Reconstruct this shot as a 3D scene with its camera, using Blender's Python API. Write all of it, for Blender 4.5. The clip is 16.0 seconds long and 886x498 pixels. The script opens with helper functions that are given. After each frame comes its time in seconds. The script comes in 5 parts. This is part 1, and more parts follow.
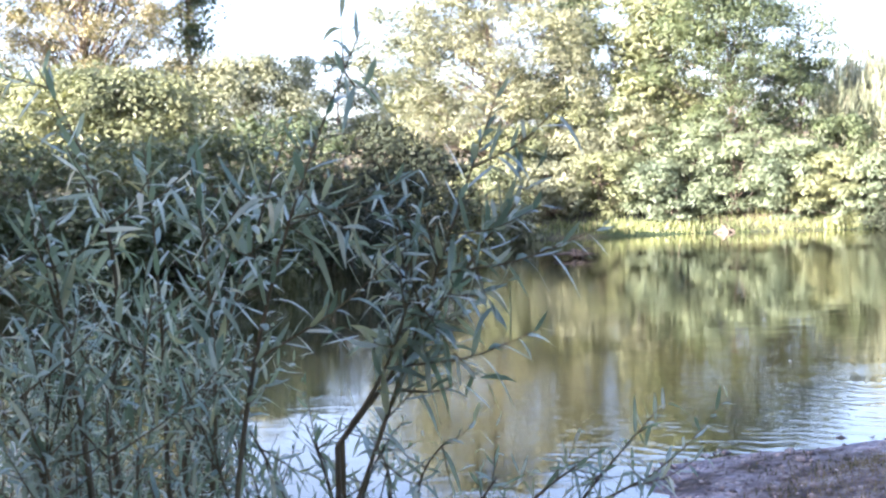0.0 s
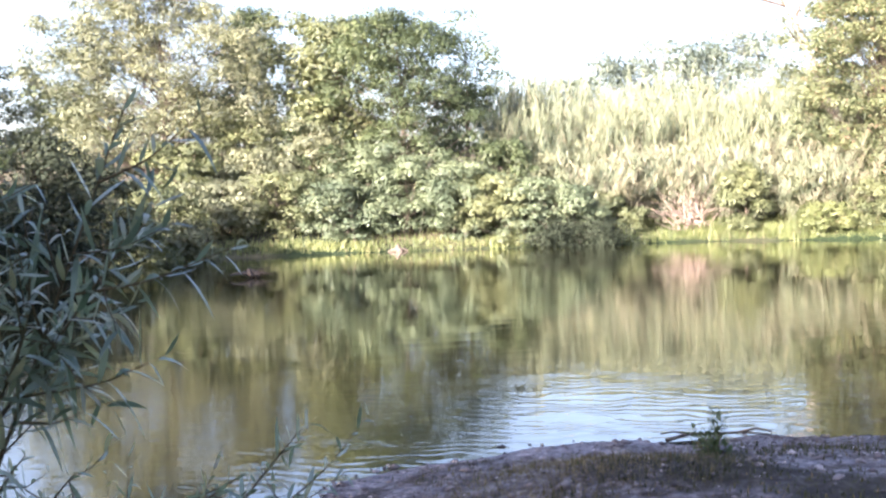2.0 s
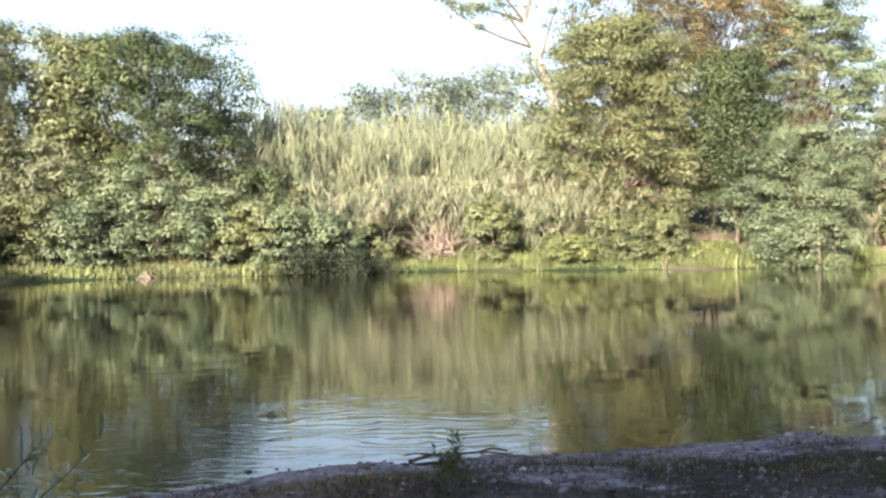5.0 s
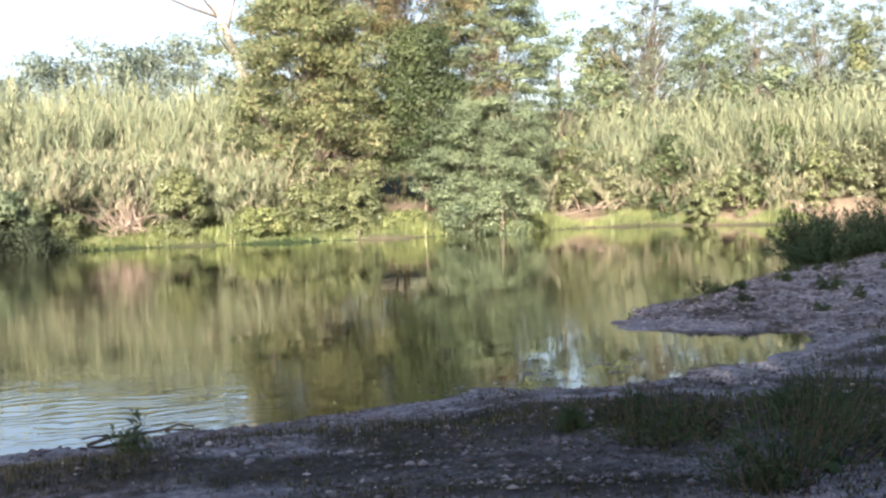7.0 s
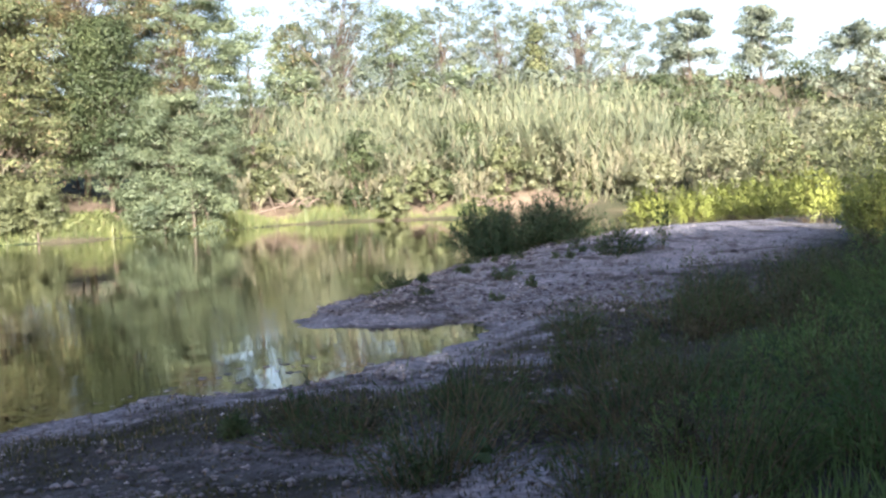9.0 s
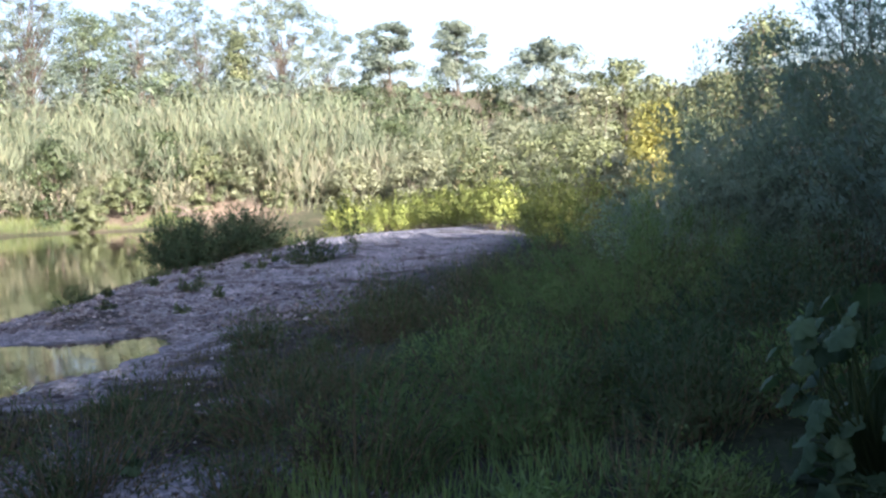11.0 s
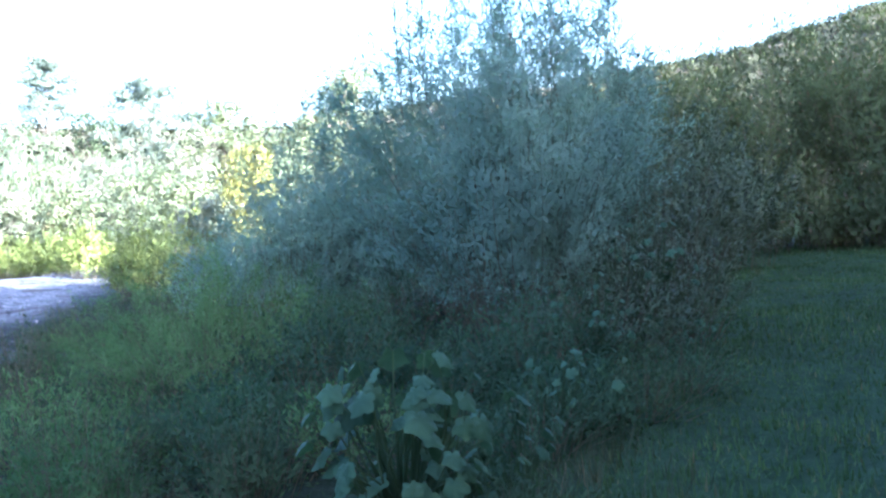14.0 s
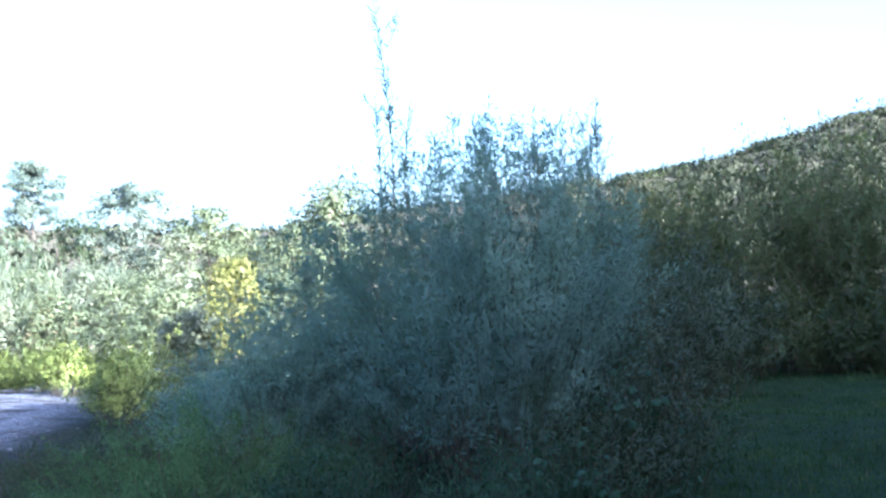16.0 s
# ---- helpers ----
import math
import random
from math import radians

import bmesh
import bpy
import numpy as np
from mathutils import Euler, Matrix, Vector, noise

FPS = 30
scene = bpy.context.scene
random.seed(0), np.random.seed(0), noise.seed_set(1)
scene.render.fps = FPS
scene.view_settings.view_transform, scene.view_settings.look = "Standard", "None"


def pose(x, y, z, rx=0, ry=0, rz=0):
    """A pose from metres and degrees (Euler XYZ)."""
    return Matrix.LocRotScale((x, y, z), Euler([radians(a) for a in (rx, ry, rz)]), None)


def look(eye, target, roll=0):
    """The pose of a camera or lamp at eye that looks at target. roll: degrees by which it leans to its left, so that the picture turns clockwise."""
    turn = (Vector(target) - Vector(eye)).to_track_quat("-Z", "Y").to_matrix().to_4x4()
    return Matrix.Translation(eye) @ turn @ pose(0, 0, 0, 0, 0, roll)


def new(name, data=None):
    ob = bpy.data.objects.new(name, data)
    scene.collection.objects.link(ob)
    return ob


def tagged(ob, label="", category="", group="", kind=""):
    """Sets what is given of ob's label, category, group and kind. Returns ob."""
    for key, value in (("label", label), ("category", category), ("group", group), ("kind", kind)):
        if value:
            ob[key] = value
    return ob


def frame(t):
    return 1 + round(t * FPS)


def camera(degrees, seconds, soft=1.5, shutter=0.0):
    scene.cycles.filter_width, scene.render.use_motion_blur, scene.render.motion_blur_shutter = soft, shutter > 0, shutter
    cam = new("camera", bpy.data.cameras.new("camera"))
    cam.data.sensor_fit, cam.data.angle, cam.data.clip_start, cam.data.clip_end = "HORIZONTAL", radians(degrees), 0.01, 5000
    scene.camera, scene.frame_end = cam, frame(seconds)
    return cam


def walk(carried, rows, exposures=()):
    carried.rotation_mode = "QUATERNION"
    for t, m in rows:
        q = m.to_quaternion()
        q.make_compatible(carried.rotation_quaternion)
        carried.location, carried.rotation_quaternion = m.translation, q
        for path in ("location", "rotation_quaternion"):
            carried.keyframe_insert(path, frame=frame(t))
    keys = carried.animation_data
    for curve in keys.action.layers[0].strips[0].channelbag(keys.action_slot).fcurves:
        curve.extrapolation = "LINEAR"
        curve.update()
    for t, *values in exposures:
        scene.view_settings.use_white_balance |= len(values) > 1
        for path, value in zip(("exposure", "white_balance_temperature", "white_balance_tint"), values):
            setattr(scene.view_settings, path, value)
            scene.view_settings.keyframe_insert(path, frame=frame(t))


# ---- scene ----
cam = camera(42.0, 16.0, soft=2.5)
# seconds, eye x y z, heading (left of +y), pitch, lean
PATH = [
    (0, 0.109, 0.627, 1.560, 0.41, -2.46, -1.58),
    (0.5, 0.140, 0.627, 1.564, -3.86, -2.14, -1.31),
    (1, 0.178, 0.613, 1.557, -8.30, -1.78, -1.85),
    (1.5, 0.188, 0.607, 1.557, -12.57, -1.75, -1.53),
    (2, 0.158, 0.648, 1.557, -15.51, -1.89, -1.30),
    (2.5, 0.137, 0.701, 1.551, -17.06, -2.50, -1.01),
    (3, 0.130, 0.734, 1.547, -18.43, -3.33, -0.65),
    (3.2, 0.129, 0.743, 1.546, -18.97, -3.30, -0.48),
    (5.3, 0.120, 0.432, 1.559, -29.80, -0.38, -0.70),
    (5.5, 0.120, 0.440, 1.556, -31.35, -0.52, -0.88),
    (6, 0.149, 0.460, 1.547, -35.17, -1.11, -1.06),
    (6.5, 0.195, 0.488, 1.516, -38.95, -1.74, -1.32),
    (7, 0.260, 0.514, 1.507, -42.69, -2.25, -1.67),
    (7.5, 0.324, 0.521, 1.504, -46.44, -2.64, -1.96),
    (8, 0.396, 0.504, 1.496, -50.14, -2.93, -2.32),
    (8.5, 0.466, 0.516, 1.490, -53.87, -3.09, -2.47),
    (9, 0.526, 0.451, 1.505, -57.53, -2.95, -2.60),
    (9.2, 0.516, 0.422, 1.506, -59.04, -2.76, -2.59),
    (11.3, 0.576, 0.130, 1.492, -74.33, -3.31, -3.33),
    (11.5, 0.605, 0.116, 1.490, -76.02, -3.40, -3.71),
    (12, 0.599, 0.042, 1.488, -80.01, -3.78, -3.84),
    (12.5, 0.580, -0.026, 1.509, -84.03, -4.29, -4.02),
    (13, 0.529, -0.104, 1.531, -87.44, -4.56, -3.96),
    (13.5, 0.496, -0.143, 1.572, -89.94, -3.74, -3.64),
    (14, 0.501, -0.154, 1.635, -91.33, -2.37, -3.54),
    (14.5, 0.538, -0.162, 1.723, -91.83, -1.25, -3.59),
    (15, 0.580, -0.162, 1.801, -92.14, -0.93, -3.36),
    (15.5, 0.600, -0.174, 1.887, -92.30, 0.51, -3.19),
    (16, 0.574, -0.192, 1.979, -92.37, 2.68, -3.17),
]


def aim(x, y, z, yaw, pitch, lean):
    a, b = radians(yaw), radians(pitch)
    way = Vector((-math.sin(a) * math.cos(b), math.cos(a) * math.cos(b), math.sin(b)))
    return look((x, y, z), Vector((x, y, z)) + way, lean)


walk(cam, [(t, aim(*p)) for t, *p in PATH],
     exposures=((0, 3.45, 5800, 28), (1.5, 3.2, 5900, 29), (2.5, 2.75, 6100, 26), (5.5, 2.2, 6350, 18), (9, 2.3, 5950, 20), (11.5, 2.2, 5600, 23), (12.5, 2.55, 5400, 25), (13.3, 3.15, 4900, 18), (14.2, 3.75, 4650, 17), (15, 3.7, 4550, 16), (15.5, 3.45, 4550, 16), (16, 2.95, 4650, 16)))

# ---- light ----
SUN_AZ, SUN_EL = 230.0, 18.0          # clockwise from +y, degrees
world = bpy.data.worlds.new("sky")
scene.world = world
world.use_nodes = True
wn = world.node_tree.nodes
sky = wn.new("ShaderNodeTexSky")
sky.sky_type = "NISHITA"
sky.sun_disc = False
sky.sun_elevation, sky.sun_rotation = radians(SUN_EL), radians(SUN_AZ)
sky.air_density, sky.dust_density, sky.ozone_density = 1.0, 4.0, 1.0
wn["Background"].inputs["Strength"].default_value = 0.1
world.node_tree.links.new(sky.outputs[0], wn["Background"].inputs["Color"])
sun = new("sun", bpy.data.lights.new("sun", "SUN"))
sun.data.energy, sun.data.angle, sun.data.color = 5.0, radians(0.53), (1.0, 0.93, 0.78)
sun_dir = Vector((math.sin(radians(SUN_AZ)) * math.cos(radians(SUN_EL)), math.cos(radians(SUN_AZ)) * math.cos(radians(SUN_EL)), math.sin(radians(SUN_EL))))
sun.matrix_world = look(sun_dir * 100, (0, 0, 0))

# ---- materials ----
def nodes_of(name):
    m = bpy.data.materials.new(name)
    m.use_nodes = True
    n = m.node_tree.nodes
    return m, n, m.node_tree.links, n["Principled BSDF"], n["Material Output"]


def ramp(n, stops):
    r = n.new("ShaderNodeValToRGB")
    e = r.color_ramp.elements
    while len(e) < len(stops):
        e.new(0.5)
    for el, (p, c) in zip(e, stops):
        el.position, el.color = p, (*c, 1)
    return r


def noise_tex(n, l, scale, detail=4, rough=0.55, stretch=None):
    g = n.new("ShaderNodeNewGeometry")
    t = n.new("ShaderNodeTexNoise")
    t.inputs["Scale"].default_value, t.inputs["Detail"].default_value, t.inputs["Roughness"].default_value = scale, detail, rough
    if stretch:
        mp = n.new("ShaderNodeMapping")
        mp.inputs["Scale"].default_value = stretch
        l.new(g.outputs["Position"], mp.inputs["Vector"])
        l.new(mp.outputs[0], t.inputs["Vector"])
    else:
        l.new(g.outputs["Position"], t.inputs["Vector"])
    return t


def mix_col(n, l, fac, a, b, kind="MIX"):
    m = n.new("ShaderNodeMix")
    m.data_type, m.blend_type = "RGBA", kind
    for sock, v in ((m.inputs[0], fac), (m.inputs[6], a), (m.inputs[7], b)):
        if isinstance(v, (int, float)):
            sock.default_value = v
        elif isinstance(v, tuple):
            sock.default_value = (*v, 1)
        else:
            l.new(v, sock)
    return m.outputs[2]


def leaf_mat(name, dark, mid, light, odd=None, through_=0.27, rough=0.5, patch=0.45, gloss=0.3):
    """Leaves: each leaf its own shade, patches over the crown, some light passing through."""
    m, n, l, p, out = nodes_of(name)
    g = n.new("ShaderNodeNewGeometry")
    stops = [(0.0, tuple(0.65 * a + 0.35 * b for a, b in zip(dark, mid))), (0.45, mid), (0.9, tuple(0.65 * a + 0.35 * b for a, b in zip(light, mid)))]
    if odd:
        stops.append((0.97, odd))
    r = ramp(n, stops)
    l.new(g.outputs["Random Per Island"], r.inputs[0])
    big = noise_tex(n, l, patch, 3)
    rr = ramp(n, [(0.3, (0.55, 0.6, 0.58)), (0.72, (1.3, 1.24, 1.08))])
    l.new(big.outputs[0], rr.inputs[0])
    col = mix_col(n, l, 1.0, r.outputs[0], rr.outputs[0], "MULTIPLY")
    l.new(col, p.inputs["Base Color"])
    p.inputs["Roughness"].default_value = rough
    p.inputs["Specular IOR Level"].default_value = gloss
    tr = n.new("ShaderNodeBsdfTranslucent")
    l.new(mix_col(n, l, 1.0, col, (1.15, 1.15, 0.75), "MULTIPLY"), tr.inputs[0])
    mx = n.new("ShaderNodeMixShader")
    mx.inputs[0].default_value = through_
    l.new(p.outputs[0], mx.inputs[1])
    l.new(tr.outputs[0], mx.inputs[2])
    l.new(mx.outputs[0], out.inputs[0])
    return m


def bark_mat(name, a, b, scale=6.0):
    m, n, l, p, out = nodes_of(name)
    t = noise_tex(n, l, scale, 6, 0.65, (1, 1, 0.25))
    r = ramp(n, [(0.3, a), (0.7, b)])
    l.new(t.outputs[0], r.inputs[0])
    l.new(r.outputs[0], p.inputs["Base Color"])
    p.inputs["Roughness"].default_value = 0.9
    bm = n.new("ShaderNodeBump")
    bm.inputs["Strength"].default_value, bm.inputs["Distance"].default_value = 0.6, 0.02
    l.new(t.outputs[0], bm.inputs["Height"])
    l.new(bm.outputs[0], p.inputs["Normal"])
    return m


M_ELM = leaf_mat("leaves_elm", (0.1, 0.118, 0.058), (0.139, 0.157, 0.081), (0.182, 0.198, 0.108))
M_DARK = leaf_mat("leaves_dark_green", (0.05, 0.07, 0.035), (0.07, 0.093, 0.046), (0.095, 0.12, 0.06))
# blackish green that carries the bank's shade in the leaf colour
M_SHADED = leaf_mat("leaves_shade_toned", (0.022, 0.028, 0.02), (0.033, 0.041, 0.028), (0.046, 0.056, 0.038), gloss=0.05, through_=0.1)
M_ACACIA = leaf_mat("leaves_blue_green", (0.096, 0.126, 0.078), (0.132, 0.166, 0.102), (0.17, 0.204, 0.128))
M_OLIVE = leaf_mat("leaves_olive_brown", (0.092, 0.112, 0.054), (0.13, 0.15, 0.076), (0.172, 0.188, 0.102), (0.22, 0.15, 0.1))
M_RUST = leaf_mat("leaves_dry_tan", (0.13, 0.122, 0.068), (0.195, 0.182, 0.108), (0.255, 0.23, 0.145), (0.12, 0.135, 0.06))
M_RUSSET = leaf_mat("leaves_russet_green", (0.1, 0.088, 0.046), (0.15, 0.126, 0.07), (0.2, 0.165, 0.1), (0.1, 0.12, 0.055))
M_PALE = leaf_mat("leaves_pale_green", (0.115, 0.127, 0.08), (0.162, 0.176, 0.114), (0.216, 0.228, 0.15), patch=0.25)
M_YELLOW = leaf_mat("leaves_yellow_green", (0.165, 0.195, 0.048), (0.245, 0.28, 0.072), (0.325, 0.35, 0.105), patch=0.8)
M_GOLD = leaf_mat("leaves_golden", (0.16, 0.165, 0.04), (0.24, 0.23, 0.06), (0.32, 0.29, 0.09))
M_WILLOW = leaf_mat("leaves_grey_willow", (0.09, 0.15, 0.12), (0.21, 0.28, 0.235), (0.5, 0.55, 0.5), (0.45, 0.42, 0.28), patch=1.6, rough=0.36, gloss=0.5, through_=0.33)
M_WILLOW2 = leaf_mat("leaves_silver_willow", (0.205, 0.285, 0.25), (0.228, 0.31, 0.275), (0.25, 0.335, 0.3), patch=0.9, gloss=0.04, through_=0.48)
M_LANE_BUSH = leaf_mat("leaves_lane_bush", (0.1, 0.118, 0.054), (0.125, 0.145, 0.068), (0.155, 0.174, 0.084), (0.18, 0.13, 0.085), patch=0.5, gloss=0.05, through_=0.45)
M_REED = leaf_mat("reed_leaves", (0.115, 0.138, 0.085), (0.172, 0.195, 0.126), (0.228, 0.246, 0.168), (0.28, 0.255, 0.18), patch=0.55)
M_REED_DRY = leaf_mat("reed_dry_leaves", (0.16, 0.155, 0.105), (0.225, 0.215, 0.15), (0.29, 0.275, 0.2), (0.14, 0.17, 0.095), patch=0.6)
M_GRASS = leaf_mat("grass_blades", (0.105, 0.13, 0.052), (0.16, 0.188, 0.08), (0.232, 0.25, 0.118), (0.3, 0.27, 0.16), patch=0.5)
M_HERB = leaf_mat("bank_herbs", (0.108, 0.138, 0.055), (0.158, 0.188, 0.078), (0.222, 0.244, 0.112), (0.28, 0.25, 0.16), patch=0.6)
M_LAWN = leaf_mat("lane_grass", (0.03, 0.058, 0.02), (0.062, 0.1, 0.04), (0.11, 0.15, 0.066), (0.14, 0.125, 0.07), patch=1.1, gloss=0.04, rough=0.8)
M_WEED = leaf_mat("weed_leaves", (0.058, 0.084, 0.048), (0.078, 0.112, 0.062), (0.1, 0.138, 0.077), patch=0.9, gloss=0.05, rough=0.8, through_=0.45)
M_BURDOCK = leaf_mat("burdock_leaves", (0.042, 0.08, 0.046), (0.054, 0.098, 0.057), (0.072, 0.118, 0.07), patch=3.0, gloss=0.12, rough=0.6)
M_HILL = leaf_mat("hill_scrub_leaves", (0.066, 0.07, 0.046), (0.074, 0.078, 0.052), (0.082, 0.086, 0.058), patch=0.03, through_=0.1, gloss=0.0)
M_BRAMBLE = leaf_mat("bramble_leaves", (0.048, 0.084, 0.052), (0.068, 0.11, 0.07), (0.094, 0.14, 0.092), patch=1.0, gloss=0.04, rough=0.8, through_=0.48)
M_STRAW = leaf_mat("dry_grass", (0.09, 0.08, 0.058), (0.14, 0.125, 0.09), (0.22, 0.195, 0.145), (0.07, 0.078, 0.045), patch=1.6, gloss=0.05, rough=0.8)
M_MEADOW = leaf_mat("soft_grass", (0.105, 0.175, 0.076), (0.135, 0.213, 0.092), (0.17, 0.25, 0.112), patch=0.8, gloss=0.05, rough=0.8, through_=0.45)
M_WEED_RED = leaf_mat("weed_leaves_brown", (0.05, 0.05, 0.036), (0.075, 0.074, 0.053), (0.1, 0.095, 0.068), (0.05, 0.075, 0.045), patch=0.9, gloss=0.06, rough=0.8)
# distance haze is mixed into this leaf colour, paler and greyer
M_HAZED = leaf_mat("leaves_far_hazed", (0.112, 0.14, 0.108), (0.142, 0.17, 0.134), (0.178, 0.204, 0.165), patch=0.2)
M_MAT = leaf_mat("low_weed_mat", (0.034, 0.044, 0.026), (0.06, 0.066, 0.04), (0.1, 0.095, 0.062), (0.18, 0.135, 0.09), patch=1.5, gloss=0.06, rough=0.8)
M_BARK = bark_mat("bark_grey_brown", (0.06, 0.045, 0.03), (0.16, 0.125, 0.09))
M_BARK_PALE = bark_mat("bark_pale", (0.15, 0.135, 0.115), (0.34, 0.315, 0.275))
M_STEM = bark_mat("willow_stem", (0.07, 0.05, 0.025), (0.15, 0.12, 0.06), 20)
M_DEAD = bark_mat("dead_wood", (0.13, 0.095, 0.07), (0.3, 0.235, 0.18))
M_WETSTONE = bark_mat("wet_stone", (0.03, 0.03, 0.032), (0.09, 0.085, 0.085), 25)
M_WETWOOD = bark_mat("wet_wood", (0.03, 0.025, 0.02), (0.08, 0.065, 0.05))


def ground_material():
    m, n, l, p, out = nodes_of("ground")
    at = n.new("ShaderNodeAttribute")
    at.attribute_name = "cover"
    sp = n.new("ShaderNodeSeparateColor")
    l.new(at.outputs["Color"], sp.inputs[0])
    big, fine = noise_tex(n, l, 0.5, 5), noise_tex(n, l, 9, 6, 0.7)
    g = n.new("ShaderNodeNewGeometry")
    cells = []
    for size in (34, 13):
        vo = n.new("ShaderNodeTexVoronoi")
        vo.inputs["Scale"].default_value = size
        l.new(g.outputs["Position"], vo.inputs["Vector"])
        cells.append(vo)
    peb = ramp(n, [(0.0, (0.06, 0.059, 0.066)), (0.45, (0.18, 0.177, 0.194)), (0.8, (0.305, 0.3, 0.325)), (1.0, (0.54, 0.53, 0.54))])
    l.new(cells[0].outputs["Color"], peb.inputs[0])
    pe2 = ramp(n, [(0.0, (0.06, 0.059, 0.07)), (0.7, (0.19, 0.187, 0.212)), (1.0, (0.36, 0.355, 0.38))])
    l.new(cells[1].outputs["Color"], pe2.inputs[0])
    gravel = mix_col(n, l, 0.42, peb.outputs[0], pe2.outputs[0])
    matted = noise_tex(n, l, 1.3, 6, 0.7)
    mask = ramp(n, [(0.5, (0, 0, 0)), (0.6, (0.85, 0.85, 0.85))])
    l.new(matted.outputs[0], mask.inputs[0])
    gravel = mix_col(n, l, mask.outputs[0], gravel, (0.045, 0.04, 0.032))
    soil = ramp(n, [(0.3, (0.013, 0.013, 0.01)), (0.55, (0.028, 0.027, 0.021)), (0.78, (0.062, 0.058, 0.05))])
    l.new(fine.outputs[0], soil.inputs[0])
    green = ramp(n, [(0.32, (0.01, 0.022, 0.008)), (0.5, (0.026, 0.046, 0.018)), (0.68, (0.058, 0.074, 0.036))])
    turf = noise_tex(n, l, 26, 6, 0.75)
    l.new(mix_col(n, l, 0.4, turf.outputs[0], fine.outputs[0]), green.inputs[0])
    bank = ramp(n, [(0.3, (0.15, 0.11, 0.075)), (0.7, (0.32, 0.25, 0.18))])
    l.new(fine.outputs[0], bank.inputs[0])
    c = mix_col(n, l, sp.outputs[0], soil.outputs[0], gravel)
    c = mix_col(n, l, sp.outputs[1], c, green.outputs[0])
    c = mix_col(n, l, sp.outputs[2], c, bank.outputs[0])
    tone = ramp(n, [(0.3, (0.55, 0.55, 0.56)), (0.7, (1.35, 1.33, 1.3))])
    mid = noise_tex(n, l, 3.2, 5, 0.7)
    l.new(mix_col(n, l, 0.6, big.outputs[0], mid.outputs[0]), tone.inputs[0])
    l.new(mix_col(n, l, 1.0, c, tone.outputs[0], "MULTIPLY"), p.inputs["Base Color"])
    p.inputs["Roughness"].default_value = 0.95
    p.inputs["Specular IOR Level"].default_value = 0.08
    b1 = n.new("ShaderNodeBump")
    b1.inputs["Strength"].default_value, b1.inputs["Distance"].default_value = 1.0, 0.05
    l.new(fine.outputs[0], b1.inputs["Height"])
    b2 = n.new("ShaderNodeBump")
    b2.invert = True
    b2.inputs["Distance"].default_value = 0.045
    l.new(sp.outputs[0], b2.inputs["Strength"])
    l.new(cells[1].outputs["Distance"], b2.inputs["Height"])
    l.new(b1.outputs[0], b2.inputs["Normal"])
    l.new(b2.outputs[0], p.inputs["Normal"])
    return m


def water_material():
    m, n, l, p, out = nodes_of("river_water")
    murk = noise_tex(n, l, 0.12, 3)
    r = ramp(n, [(0.35, (0.0095, 0.0098, 0.004)), (0.65, (0.016, 0.0158, 0.0066))])
    l.new(murk.outputs[0], r.inputs[0])
    l.new(r.outputs[0], p.inputs["Base Color"])
    p.inputs["Roughness"].default_value = 0.02
    p.inputs["IOR"].default_value = 1.333
    swell = noise_tex(n, l, 1.5, 2, 0.5, (0.4, 1.0, 1))
    rip = noise_tex(n, l, 9.0, 3, 0.55, (0.3, 1.0, 1))
    breeze = noise_tex(n, l, 0.16, 2)
    br = ramp(n, [(0.42, (0.15, 0.15, 0.15)), (0.62, (1, 1, 1))])
    l.new(breeze.outputs[0], br.inputs[0])
    # short wind waves off the beach
    wave = n.new("ShaderNodeTexWave")
    wave.wave_type, wave.bands_direction, wave.wave_profile = "BANDS", "Y", "SIN"
    for key, value in (("Scale", 1.7), ("Distortion", 16.0), ("Detail", 2.0), ("Detail Scale", 0.8)):
        wave.inputs[key].default_value = value
    place = n.new("ShaderNodeNewGeometry")
    turn = n.new("ShaderNodeMapping")
    turn.inputs["Rotation"].default_value = (0, 0, 0.45)
    l.new(place.outputs["Position"], turn.inputs["Vector"])
    l.new(turn.outputs[0], wave.inputs["Vector"])
    reach = n.new("ShaderNodeVectorMath")
    reach.operation = "DISTANCE"
    reach.inputs[1].default_value = (3.6, 8.6, 0)
    l.new(place.outputs["Position"], reach.inputs[0])
    fade = n.new("ShaderNodeMapRange")
    for key, value in (("From Min", 0.8), ("From Max", 5.0), ("To Min", 1.0), ("To Max", 0.0)):
        fade.inputs[key].default_value = value
    l.new(reach.outputs["Value"], fade.inputs["Value"])
    b0 = n.new("ShaderNodeBump")
    b0.inputs["Distance"].default_value = 0.0008
    l.new(fade.outputs[0], b0.inputs["Strength"])
    l.new(wave.outputs["Fac"], b0.inputs["Height"])
    b1 = n.new("ShaderNodeBump")
    l.new(b0.outputs[0], b1.inputs["Normal"])
    b1.inputs["Strength"].default_value, b1.inputs["Distance"].default_value = 1.0, 0.0034
    l.new(swell.outputs[0], b1.inputs["Height"])
    b2 = n.new("ShaderNodeBump")
    l.new(br.outputs[0], b2.inputs["Strength"])
    b2.inputs["Distance"].default_value = 0.0023
    l.new(rip.outputs[0], b2.inputs["Height"])
    l.new(b1.outputs[0], b2.inputs["Normal"])
    l.new(b2.outputs[0], p.inputs["Normal"])
    return m


